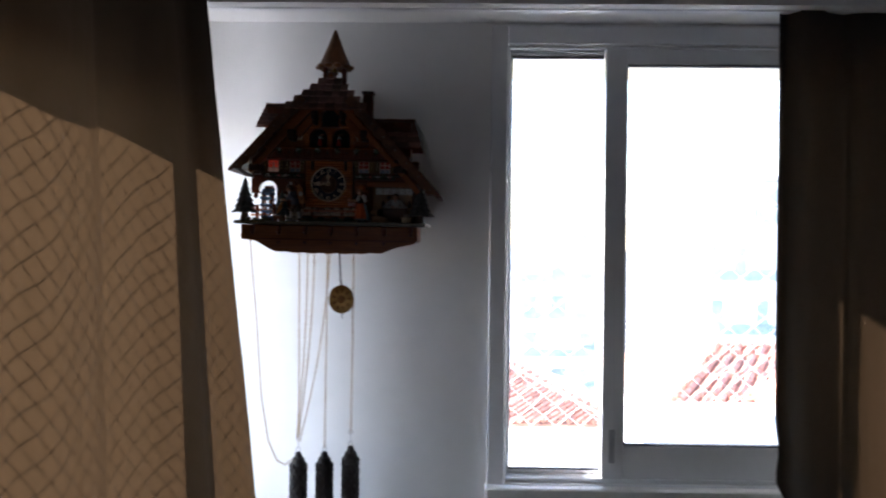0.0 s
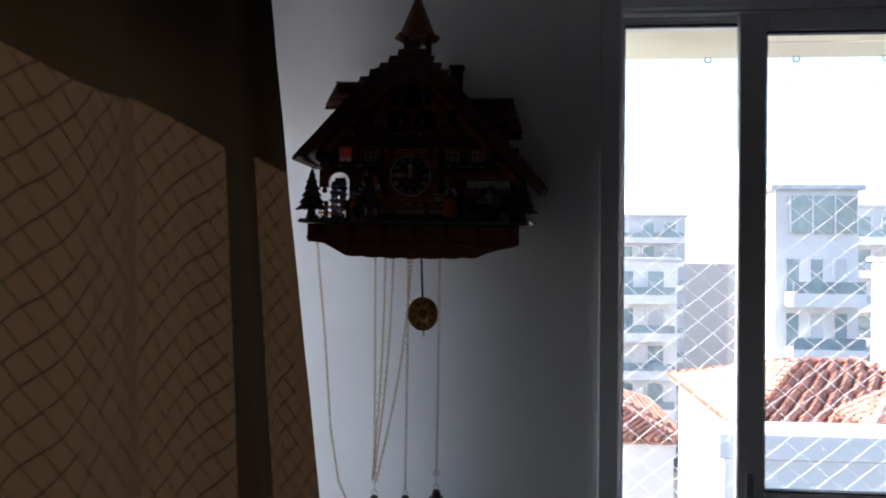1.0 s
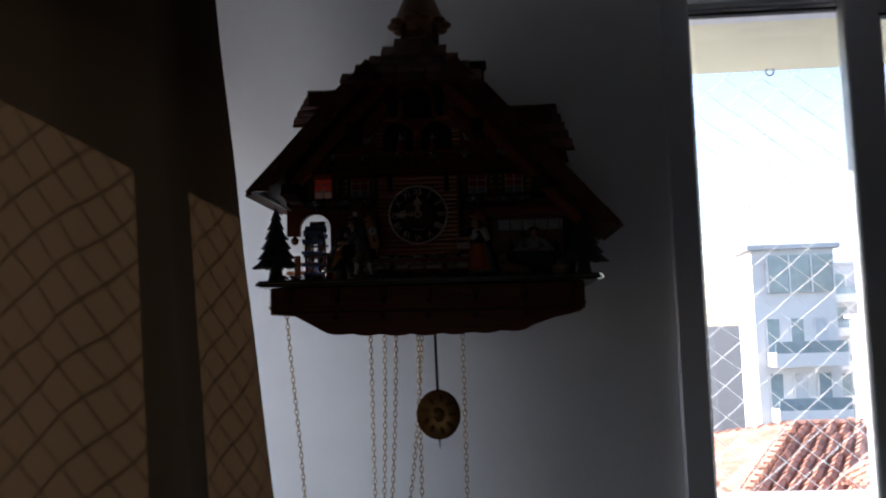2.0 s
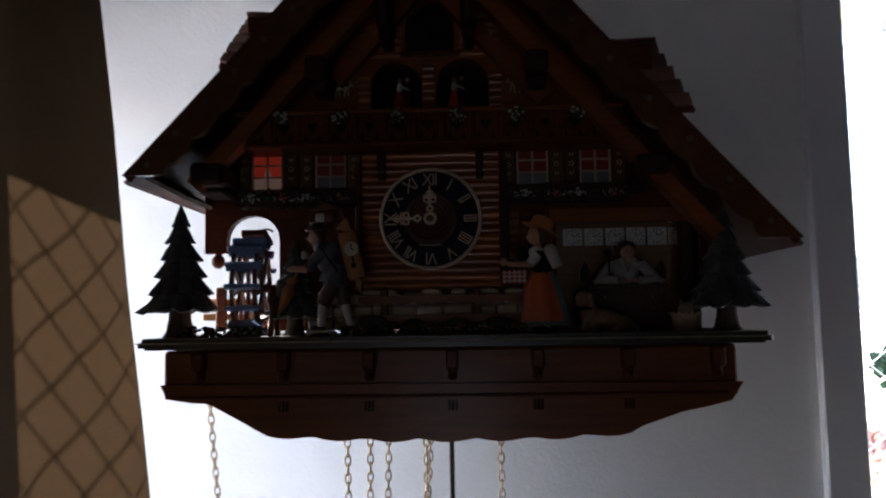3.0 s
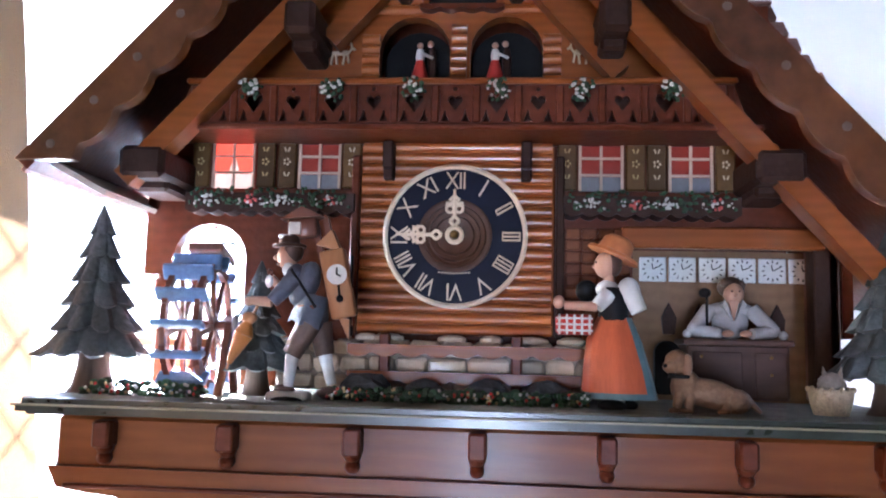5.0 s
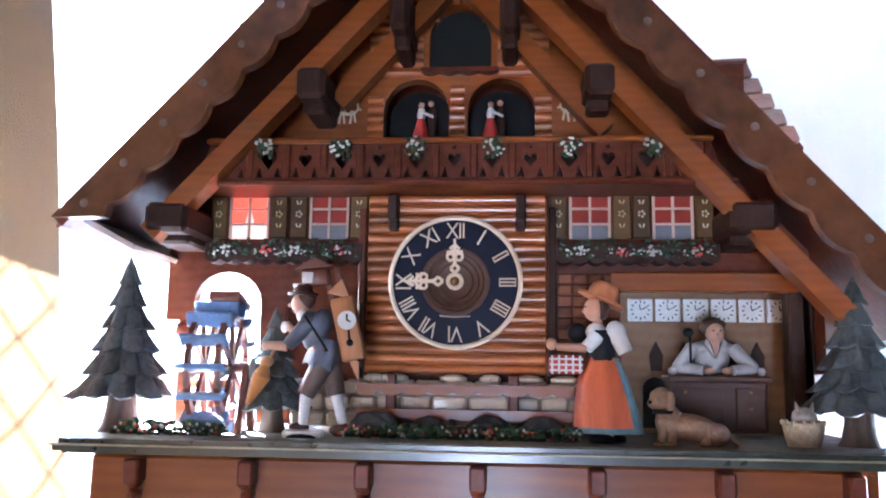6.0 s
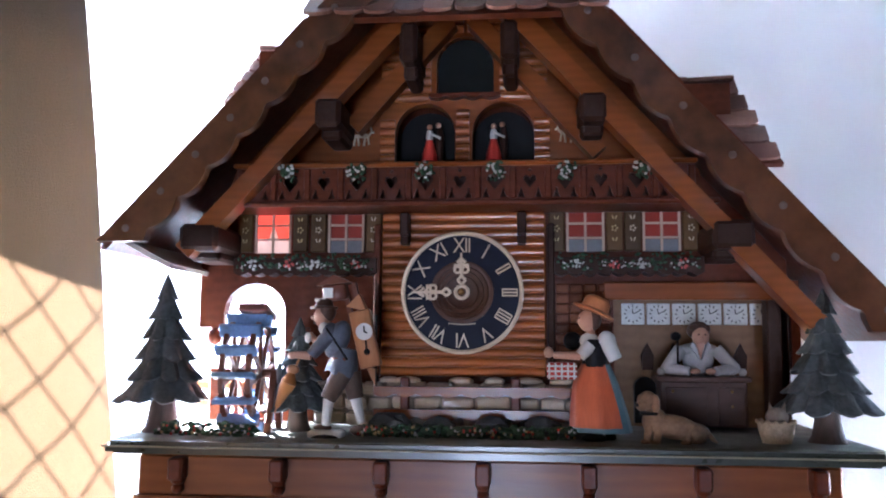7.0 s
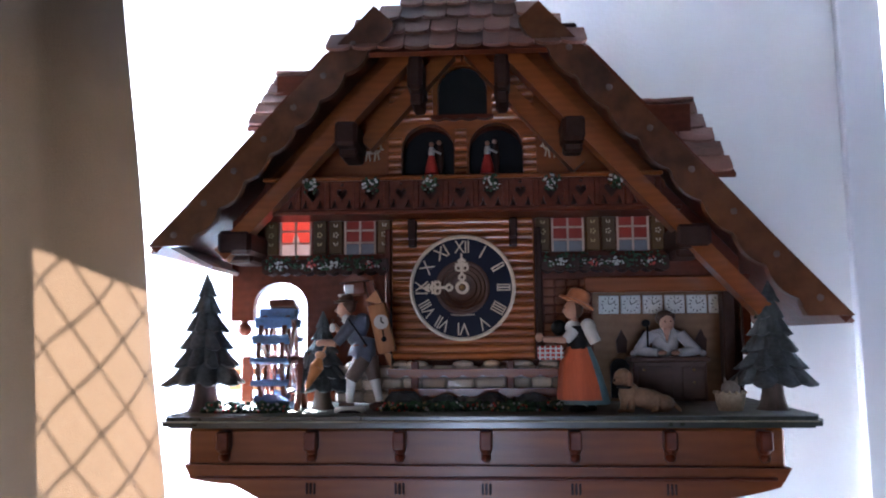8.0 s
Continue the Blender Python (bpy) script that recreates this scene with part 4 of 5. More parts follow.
# ---- clock pedlar
P = {k: B() for k in ("coat", "skin", "hair", "white", "breech", "shoe", "stone", "wood", "light", "gold", "black", "umb")}
y = -0.207
ball(P["coat"], (-0.0745, y, -0.0275), (0.0072, 0.0078, 0.0125), 14, (0, 24, 0))
ball(P["coat"], (-0.0790, y, -0.0225), (0.0058, 0.0086, 0.0055), 12, (0, 10, 0))
hem = lathe(B(), (0, 0, 0), [(0.0096, -0.0130), (0.0088, -0.0060), (0.0070, 0.0), (0.0064, 0.0030)], 18)
for v in hem.verts:
    v.co *= 1 + 0.10 * math.sin(6 * math.atan2(v.co.y, v.co.x)) * (v.co.z < -0.004)
add(P["coat"], hem, pose(-0.0690, y, -0.0360, 0, 14, 0))
tube(P["black"], (-0.0800, y - 0.0085, -0.0205), (-0.0665, y - 0.0080, -0.0400), 0.0007, seg=6)
lathe(P["wood"], (-0.0705, y, -0.0405), [(0.0080, 0), (0.0082, 0.0012), (0.0078, 0.0020)], 16)
tube(P["coat"], (-0.0785, y - 0.006, -0.0250), (-0.0890, y - 0.009, -0.0375), 0.0048, 0.0036, 10)
tube(P["skin"], (-0.0890, y - 0.009, -0.0375), (-0.1000, y - 0.009, -0.0370), 0.0028, 0.0022, 8)
ball(P["skin"], (-0.1010, y - 0.009, -0.0375), (0.0028, 0.0022, 0.0024), 8)
tube(P["coat"], (-0.0800, y + 0.005, -0.0240), (-0.0880, y + 0.003, -0.0300), 0.0040, 0.0032, 8)
tube(P["skin"], (-0.0880, y + 0.003, -0.0300), (-0.0930, y + 0.001, -0.0240), 0.0022, 0.0020, 8)
ball(P["skin"], (-0.0845, y, -0.0135), (0.0056, 0.0052, 0.0066), 12)
ball(P["skin"], (-0.0905, y, -0.0140), (0.0016, 0.0014, 0.0014), 6)
ball(P["hair"], (-0.0815, y, -0.0105), (0.0056, 0.0056, 0.0062), 10)
ball(P["hair"], (-0.0880, y, -0.0172), (0.0022, 0.0034, 0.0012), 6)
lathe(P["hair"], (-0.0835, y, -0.0085), [(0.0088, 0), (0.0086, 0.0014), (0.0056, 0.0020), (0.0050, 0.0056), (0.0036, 0.0066)], 16)
ball(P["white"], (-0.0825, y - 0.004, -0.0205), (0.0034, 0.0022, 0.0038), 8)
tube(P["breech"], (-0.0705, y - 0.003, -0.0480), (-0.0790, y - 0.004, -0.0640), 0.0066, 0.0050, 10)
tube(P["breech"], (-0.0665, y + 0.003, -0.0480), (-0.0630, y + 0.003, -0.0640), 0.0066, 0.0050, 10)
tube(P["white"], (-0.0785, y - 0.004, -0.0640), (-0.0800, y - 0.004, -0.0800), 0.0036, 0.0026, 8)
tube(P["white"], (-0.0630, y + 0.003, -0.0640), (-0.0590, y + 0.003, -0.0790), 0.0036, 0.0026, 8)
ball(P["shoe"], (-0.0820, y - 0.004, -0.0815), (0.0060, 0.0032, 0.0026), 8)
ball(P["shoe"], (-0.0600, y + 0.003, -0.0835), (0.0070, 0.0034, 0.0036), 8)
box(P["stone"], (-0.0790, y - 0.006, -0.0852), (0.0215, 0.0120, 0.0052), bevel=0.0015)
ball(P["black"], (-0.0785, y - 0.0130, -0.0866), (0.0085, 0.0026, 0.0020), 8)
box(P["wood"], (-0.0590, y + 0.006, -0.0220), (0.0030, 0.0040, 0.0620), (0, -13, 0))
box(P["wood"], (-0.0690, y + 0.006, -0.0060), (0.0030, 0.0030, 0.0300), (0, -13, 0))
box(P["light"], (-0.0570, y + 0.001, -0.0270), (0.0130, 0.0080, 0.0360), (0, -13, 0), bevel=0.001)
slab(P["light"], [(-0.0690, -0.0070), (-0.0560, -0.0100), (-0.0610, 0.0010)], y - 0.002, y + 0.006)
slab(P["light"], [(-0.0560, -0.0440), (-0.0500, -0.0455), (-0.0500, -0.0560)], y - 0.002, y + 0.006)
tube(P["white"], (-0.0570, y - 0.0035, -0.0225), (-0.0570, y - 0.0045, -0.0225), 0.0053, seg=16)
tube(P["black"], (-0.0570, y - 0.0046, -0.0225), (-0.0570, y - 0.0046, -0.0190), 0.0005, seg=5)
tube(P["black"], (-0.0570, y - 0.0046, -0.0225), (-0.0548, y - 0.0046, -0.0235), 0.0005, seg=5)
tube(P["black"], (-0.0560, y - 0.0042, -0.0280), (-0.0552, y - 0.0042, -0.0340), 0.0006, seg=5)
ball(P["black"], (-0.0550, y - 0.0042, -0.0350), (0.0020, 0.0008, 0.0020), 8)
box(P["wood"], (-0.0770, y + 0.002, 0.0020), (0.0150, 0.0080, 0.0100), (0, -6, 0), bevel=0.001)
slab(P["wood"], [(-0.0880, 0.0060), (-0.0660, 0.0080), (-0.0770, 0.0130)], y - 0.004, y + 0.008)
box(P["white"], (-0.0805, y - 0.0025, 0.0015), (0.0060, 0.0012, 0.0062))
box(P["white"], (-0.0850, y - 0.0015, -0.0030), (0.0070, 0.0060, 0.0020), bevel=0.0005)
tube(P["black"], (-0.0505, y + 0.002, -0.0120), (-0.0505, y + 0.002, -0.0490), 0.0009, seg=6)
ball(P["black"], (-0.0505, y + 0.002, -0.0510), (0.0022, 0.002, 0.0034), 8)
tube(P["light"], (-0.0960, y - 0.010, -0.0395), (-0.1000, y - 0.010, -0.0480), 0.0008, seg=6)
ball(P["light"], (-0.1000, y - 0.010, -0.0460), (0.0042, 0.0032, 0.0032), 8)
tube(P["umb"], (-0.1005, y - 0.010, -0.0480), (-0.1025, y - 0.010, -0.0540), 0.0022, 0.0052, 10)
tube(P["umb"], (-0.1025, y - 0.010, -0.0540), (-0.1095, y - 0.010, -0.0690), 0.0052, 0.0014, 10)
tube(P["light"], (-0.1095, y - 0.010, -0.0690), (-0.1105, y - 0.010, -0.0720), 0.0006, seg=5)
ball(P["wood"], (-0.0935, y, -0.0215), (0.0016, 0.0016, 0.0016), 6)
ball(P["white"], (-0.0932, y - 0.001, -0.0265), (0.0022, 0.0018, 0.0034), 8)
joined("pedlar_figurine", [(P["coat"], COAT), (P["skin"], SKIN), (P["hair"], HAIR), (P["white"], WHITE), (P["breech"], BREECHES), (P["shoe"], HAIR),
                           (P["stone"], WHITE), (P["wood"], WHEEL), (P["light"], LIGHTWOOD), (P["black"], BLACK), (P["umb"], UMBRELLA)],
       clock, "painted wooden clock pedlar figurine with an ochre umbrella", True)

# ---- woman with a straw hat and a checked basket
WXS = -0.005
P = {k: B() for k in ("skirt", "teal", "blouse", "bodice", "skin", "hair", "hat", "black", "red", "white")}
y = -0.207


def gown(bm, x, z0, prof, seg=28, fold=0.06, half=None):
    rings = []
    for r, z, dx in prof:
        ring = []
        for i in range(seg):
            a2 = 2 * math.pi * i / seg
            k = 1 + fold * math.sin(a2 * 7) * (1 if r > 0.006 else 0.3)
            ring.append(bm.verts.new((x + dx + r * k * math.cos(a2), y + r * 0.8 * k * math.sin(a2), z0 + z)))
        rings.append(ring)
    for u, v in zip(rings, rings[1:]):
        for i in range(seg):
            if half is None or half(2 * math.pi * (i + 0.5) / seg):
                bm.faces.new((u[i], u[(i + 1) % seg], v[(i + 1) % seg], v[i]))


prof = [(0.0175, 0.0, 0.003), (0.0160, 0.010, 0.002), (0.0125, 0.028, 0.0), (0.0075, 0.040, 0.0)]
gown(P["teal"], 0.0905, -0.0815, prof)
gown(P["skirt"], 0.0895, -0.0785, [(r * 1.05, z, dx) for r, z, dx in prof[:1] + [(0.0162, 0.010, 0.002), (0.0127, 0.026, 0), (0.0077, 0.0375, 0)]],
     half=lambda a2: math.radians(140) < a2 < math.radians(304))
lathe(P["bodice"], (0.0890, y, -0.0430), [(0.0075, 0), (0.0078, 0.006), (0.0090, 0.012), (0.0066, 0.0165)], 16)
ball(P["blouse"], (0.0960, y - 0.004, -0.0285), (0.0058, 0.0056, 0.0072), 12)
tube(P["blouse"], (0.0970, y - 0.005, -0.0300), (0.1010, y - 0.006, -0.0385), 0.0048, 0.0040, 10)
ball(P["blouse"], (0.0860, y, -0.0275), (0.0060, 0.0056, 0.0050), 12)
tube(P["blouse"], (0.0860, y - 0.006, -0.0300), (0.0800, y - 0.008, -0.0365), 0.0044, 0.0036, 10)
tube(P["skin"], (0.0800, y - 0.008, -0.0365), (0.0640, y - 0.008, -0.0360), 0.0026, 0.0020, 8)
ball(P["skin"], (0.0612, y - 0.008, -0.0345), (0.0030, 0.0022, 0.0034), 8)
tube(P["skin"], (0.0870, y, -0.0240), (0.0860, y, -0.0170), 0.0028, 0.0024, 8)
ball(P["skin"], (0.0850, y, -0.0150), (0.0058, 0.0056, 0.0068), 14)
ball(P["hair"], (0.0885, y + 0.0005, -0.0145), (0.0050, 0.0056, 0.0066), 12)
for dy in (-0.0030, 0.0030):
    ball(P["black"], (0.0800, y + dy, -0.0138), (0.0005, 0.0008, 0.0006), 5)
ball(P["skin"], (0.0795, y, -0.0158), (0.0014, 0.0012, 0.0013), 6)
t = lathe(B(), (0, 0, 0), [(0.0125, 0), (0.0120, 0.0014), (0.0080, 0.0022), (0.0072, 0.0075), (0.0050, 0.0095)], 20)
add(P["hat"], t, pose(0.0885, y, -0.0105, 0, 24, 0) @ Matrix.Scale(1.10, 4))
ball(P["black"], (0.0765, y + 0.012, -0.0275), 0.0058, 14)
box(P["red"], (0.0690, y - 0.004, -0.0455), (0.0180, 0.0120, 0.0100), bevel=0.0016)
for i in range(5):
    box(P["white"], (0.0615 + 0.0037 * i, y - 0.0103, -0.0455), (0.0011, 0.0006, 0.0098))
    if i < 3:
        box(P["white"], (0.0690, y - 0.0105, -0.0425 - 0.0030 * i), (0.0178, 0.0006, 0.0010))
tube(P["white"], (0.0920, y, -0.0865), (0.0920, y, -0.0790), 0.0026, seg=8)
ball(P["black"], (0.0880, y - 0.004, -0.0850), (0.0075, 0.0034, 0.0032), 8)
ball(P["black"], (0.0950, y + 0.004, -0.0850), (0.0070, 0.0034, 0.0034), 8)
joined("woman_figurine", [(P["skirt"], SKIRT), (P["teal"], TEAL), (P["blouse"], WHITE), (P["bodice"], BLACK), (P["skin"], SKIN), (P["hair"], HAIR), (P["hat"], STRAW),
                          (P["black"], BLACK), (P["red"], RED), (P["white"], WHITE)], clock,
       "painted wooden woman figurine in an orange apron and straw hat", True).location.x = WXS

# ---- brick pier and open workshop
pier = part("brick_pier", box(B(), (0.0805, -0.152, -0.040), (0.040, 0.008, 0.098)), BROWN, clock, "reddish brick-patterned pier")
bmk = box(B(), (0, 0, 0), (0.0088, 0.0022, 0.0062), bevel=0.0009)
brick = mesh_of("brick", bmk, BRICK)
for r in range(10):
    for k in range(4):
        ob = new("brick", brick)
        ob.parent = pier
        ob.location = (0.0670 + 0.0093 * k, -0.1565, -0.058 + 0.0068 * r)
part("workshop_back", box(B(), (0.160, -0.1105, -0.050), (0.116, 0.003, 0.098)), TAN, clock, "tan board at the back of the workshop")
part("workshop_ceiling", box(B(), (0.160, -0.132, 0.004), (0.118, 0.046, 0.004)), BROWN, clock)
part("workshop_beam", box(B(), (0.150, -0.154, 0.0015), (0.112, 0.008, 0.0120), bevel=0.001), ORANGE, clock, "orange beam above the workshop")
part("workshop_post", box(B(), (0.207, -0.148, -0.046), (0.014, 0.014, 0.090), bevel=0.001), DARK, clock)
part("workshop_wing", box(B(), (0.2185, -0.120, -0.022), (0.006, 0.066, 0.062)), BROWN, clock)
part("workshop_side", box(B(), (0.2105, -0.120, -0.040), (0.004, 0.070, 0.098)), BROWN, clock)
tick = [(math.cos(k * math.pi / 6), math.sin(k * math.pi / 6)) for k in range(12)]
pm = mesh_of("dial_plate", box(B(), (0, 0, 0), (0.0162, 0.0018, 0.0150), bevel=0.0006), mat("white_plate_paint", (0.62, 0.63, 0.62), 0.5, var=0.12, scale=200))
tb = B()
for cx, sx in tick:
    box(tb, (0.0056 * cx, -0.0011, 0.0056 * sx), (0.0016, 0.0004, 0.0007), (0, -math.degrees(math.atan2(sx, cx)), 0))
for a2, ln in ((25, 0.0050), (100, 0.0036)):
    box(tb, (ln / 2 * math.cos(radians(a2)), -0.0012, ln / 2 * math.sin(radians(a2))), (ln, 0.0004, 0.0006), (0, -a2, 0))
tm = mesh_of("plate_ticks", tb, BLACK)
for k in range(6):
    ob = new("dial_plate", pm)
    ob.parent = clock
    ob.location = (0.1185 + 0.0178 * k, -0.1132, -0.0125)
    tk = new("plate_ticks", tm)
    tk.parent = ob
for x in (0.128, 0.146, 0.192):
    bm = slab(B(), [(x - 0.0035, -0.052), (x + 0.0035, -0.052), (x + 0.0045, -0.042), (x, -0.033), (x - 0.0045, -0.042)], -0.1150, -0.1125)
    part("hanging_tool", bm, DARK, clock)
desk = part("work_desk", box(B(), (0.1590, -0.140, -0.0730), (0.0560, 0.024, 0.0300), bevel=0.001), DESK, clock, "dark brown work desk with a cupboard")
part("desk_top", box(B(), (0.1590, -0.141, -0.0565), (0.0610, 0.028, 0.0034), bevel=0.001), DESK, desk)
for x, w in ((0.1475, 0.0270), (0.1765, 0.0170)):
    part("desk_panel", box(B(), (x, -0.1528, -0.0740), (w, 0.0014, 0.0245), bevel=0.0005), DESK, desk)
for x, z in ((0.1385, -0.0645), (0.1765, -0.0645), (0.1765, -0.0740)):
    part("desk_knob", ball(B(), (x, -0.1540, z), 0.0010, 6), BRASS, desk)
part("stool_back", slab(B(), arch(0.1160, 0.1310, -0.0872, -0.0560), -0.1350, -0.1300), BLACK, clock, "dark round-backed chair")
P = {k: B() for k in ("shirt", "skin", "hair", "dark")}
y = -0.136
ball(P["shirt"], (0.1590, y + 0.001, -0.0440), (0.0105, 0.0070, 0.0110), 14)
ball(P["shirt"], (0.1590, y + 0.001, -0.0375), (0.0140, 0.0062, 0.0050), 14)
slab(P["skin"], [(0.1562, -0.0325), (0.1622, -0.0325), (0.1592, -0.0440)], y - 0.0080, y - 0.0040)
for s in (-1, 1):
    tube(P["shirt"], (0.1590 + s * 0.0120, y, -0.0375), (0.1590 + s * 0.0215, y - 0.006, -0.0490), 0.0046, 0.0042, 12)
    ball(P["shirt"], (0.1590 + s * 0.0215, y - 0.006, -0.0495), (0.0046, 0.0044, 0.0044), 10)
    tube(P["shirt"], (0.1590 + s * 0.0215, y - 0.006, -0.0500), (0.1590 + s * 0.0085, y - 0.013, -0.0515), 0.0040, 0.0031, 12)
    ball(P["skin"], (0.1590 + s * 0.0050, y - 0.0145, -0.0515), (0.0036, 0.0022, 0.0021), 8)
    slab(P["shirt"], [(0.1590 + s * 0.0005, -0.0440), (0.1590 + s * 0.0050, -0.0320), (0.1590 + s * 0.0070, -0.0350)], y - 0.0095, y - 0.0060)
    ball(P["shirt"], (0.1590 + s * 0.0265, y - 0.010, -0.0520), (0.0028, 0.0026, 0.0026), 8)
tube(P["skin"], (0.1592, y, -0.0340), (0.1596, y - 0.002, -0.0310), 0.0030, 0.0030, 10)
ball(P["skin"], (0.1600, y - 0.004, -0.0285), (0.0058, 0.0056, 0.0066), 14)
ball(P["skin"], (0.1600, y - 0.0095, -0.0298), (0.0010, 0.0014, 0.0014), 6)
ball(P["hair"], (0.1595, y + 0.0005, -0.0245), (0.0078, 0.0072, 0.0064), 14)
ball(P["hair"], (0.1560, y - 0.0035, -0.0225), (0.0040, 0.0036, 0.0026), 8)
ball(P["hair"], (0.1640, y - 0.0030, -0.0230), (0.0030, 0.0034, 0.0028), 8)
for dx in (-0.0020, 0.0022):
    ball(P["dark"], (0.1600 + dx, y - 0.0090, -0.0272), (0.0008, 0.0005, 0.0005), 5)
tube(P["dark"], (0.1440, y - 0.008, -0.0535), (0.1440, y - 0.008, -0.0290), 0.0008, seg=6)
ball(P["dark"], (0.1430, y - 0.008, -0.0285), (0.0036, 0.0026, 0.0030), 8)
# White shirt is greyed to paint in the workshop recess's shade.
joined("watchmaker_figurine", [(P["shirt"], mat("recess_shaded_white", (0.36, 0.35, 0.35), 0.6, var=0.15, scale=90)), (P["skin"], SKIN), (P["hair"], HAIR), (P["dark"], BLACK)], clock,
       "painted wooden watchmaker figurine in a white shirt", True)

# ---- dachshund and the cat in its basket
P = {"fur": B(), "ear": B(), "dark": B()}
y = -0.214
ball(P["fur"], (0.1290, y, -0.0775), (0.0160, 0.0068, 0.0072), 14, (0, 10, 0))
ball(P["fur"], (0.1180, y, -0.0745), (0.0075, 0.0062, 0.0085), 12)
ball(P["fur"], (0.1420, y, -0.0810), (0.0075, 0.0066, 0.0062), 12)
ball(P["fur"], (0.1140, y - 0.001, -0.0625), (0.0058, 0.0055, 0.0060), 12)
ball(P["fur"], (0.1105, y - 0.003, -0.0650), (0.0042, 0.0036, 0.0032), 10)
for x in (0.1145, 0.1200, 0.1375):
    tube(P["fur"], (x, y - 0.003, -0.0765), (x - 0.0015, y - 0.004, -0.0866), 0.0028, 0.0022, 8)
    ball(P["fur"], (x - 0.0028, y - 0.005, -0.0858), (0.0034, 0.0022, 0.0016), 6)
tube(P["fur"], (0.1470, y, -0.0800), (0.1530, y - 0.003, -0.0860), 0.0022, 0.0010, 8)
ball(P["ear"], (0.1180, y - 0.0045, -0.0640), (0.0026, 0.0018, 0.0056), 8)
ball(P["ear"], (0.1095, y - 0.0010, -0.0635), (0.0018, 0.0016, 0.0050), 8)
ball(P["dark"], (0.1072, y - 0.0060, -0.0645), 0.0011, 6)
lathe(P["dark"], (0.1150, y - 0.001, -0.0705), [(0.0056, 0), (0.0058, 0.0012), (0.0054, 0.0018)], 14)
joined("dachshund_figurine", [(P["fur"], FUR), (P["ear"], mat("brown_ear_paint", (0.22, 0.12, 0.07), 0.55, var=0.2, scale=80)), (P["dark"], BLACK)], clock,
       "tan painted dachshund figurine sitting by the desk", True)
P = {"w": B(), "c": B()}
lathe(P["w"], (0.1900, -0.204, -0.0872), [(0.0082, 0), (0.0100, 0.006), (0.0110, 0.0125), (0.0100, 0.0130), (0.0070, 0.0060)], 18, (1.0, 0.8))
for k in range(14):
    a2 = 2 * math.pi * k / 14
    ball(P["w"], (0.1900 + 0.0108 * math.cos(a2), -0.204 + 0.0087 * math.sin(a2), -0.0742), 0.0014, 5)
ball(P["c"], (0.1905, -0.204, -0.0720), (0.0070, 0.0050, 0.0062), 10)
for s in (-1, 1):
    tube(P["c"], (0.1905 + s * 0.0035, -0.205, -0.0685), (0.1905 + s * 0.0045, -0.205, -0.0630), 0.0018, 0.0002, 6)
joined("basket_figurine", [(P["w"], WICKER), (P["c"], mat("grey_cat_paint", (0.20, 0.17, 0.14), 0.55, var=0.4, scale=120))], clock, "wicker basket with a small grey cat", True)

# ---- pendulum, chains and weights
bm = tube(B(), (0, 0, 0), (0, 0, -0.232), 0.0022, 0.0020, 8)
pendulum = part("pendulum", bm, DARK, clock, "pendulum with an oval brass leaf bob")
PIVOT = (0.012, -0.105, -0.020)
bob = part("bob", lathe(B(), (0, 0, 0), [(0.002, -0.0035), (0.018, -0.0030), (0.0255, -0.0012), (0.0265, 0.0012), (0.022, 0.0028), (0.002, 0.0036)], 28, (1.0, 1.12)), BRASS, pendulum, "worn oval brass bob", smooth=True)
bob.matrix_basis = pose(0, -0.003, -0.259, 90, 0, 0) @ Matrix.Diagonal((1.18, 1.18, 1.1, 1))
bm = B()
for k in range(9):
    a2 = 2 * math.pi * k / 9
    ball(bm, (0.0165 * math.cos(a2), 0.0185 * math.sin(a2), 0.0026), (0.0060, 0.0034, 0.0012), 6, (0, 0, math.degrees(a2)))
ball(bm, (0, 0, 0.003), (0.0080, 0.0095, 0.0020), 10)
part("leaf_relief", bm, mat("dark_leaf_brass", (0.20, 0.10, 0.035), 0.45, metal=0.7, var=0.4, scale=90), bob, smooth=True)
part("pendulum_tail", tube(B(), (0, -0.003, -0.290), (0, -0.003, -0.306), 0.0016, 0.0008, 6), DARK, pendulum)


def link_mesh(ln, r):
    bm = B()
    n = 10
    pts = []
    for i in range(n):
        a2 = 2 * math.pi * i / n
        pts.append((ln * 0.28 * math.cos(a2), 0, ln * 0.62 * math.sin(a2)))
    for p, q in zip(pts, pts[1:] + pts[:1]):
        tube(bm, p, q, r, seg=4, caps=False)
    return bm


def chain(path, label, step=0.0078):
    """A chain of oval links, every other one turned a quarter, along a line of points."""
    out, dist, k = B(), 0.0, 0
    pts = [Vector(p) for p in path]
    base = link_mesh(step * 1.15, 0.0007)
    me = bpy.data.meshes.new("tmp_link")
    base.to_mesh(me)
    base.free()
    for p, q in zip(pts, pts[1:]):
        d = q - p
        while dist <= d.length:
            t = B()
            t.from_mesh(me)
            add(out, t, Matrix.Translation(p + d.normalized() * dist) @ d.to_track_quat("Z", "Y").to_matrix().to_4x4() @ pose(0, 0, 0, 0, 0, 90 * (k % 2)))
            dist += step
            k += 1
        dist -= d.length
    bpy.data.meshes.remove(me)
    return thing("chain", out, CHAIN, label, "chain", "chains of the clock")


def curve(p, q, sag, n=14):
    """Points from p to q, bowed by sag as a loose chain hangs."""
    p, q = Vector(p), Vector(q)
    return [p + (q - p) * (i / n) + Vector((sag[0], 0, sag[1])) * math.sin(math.pi * i / n) for i in range(n + 1)]


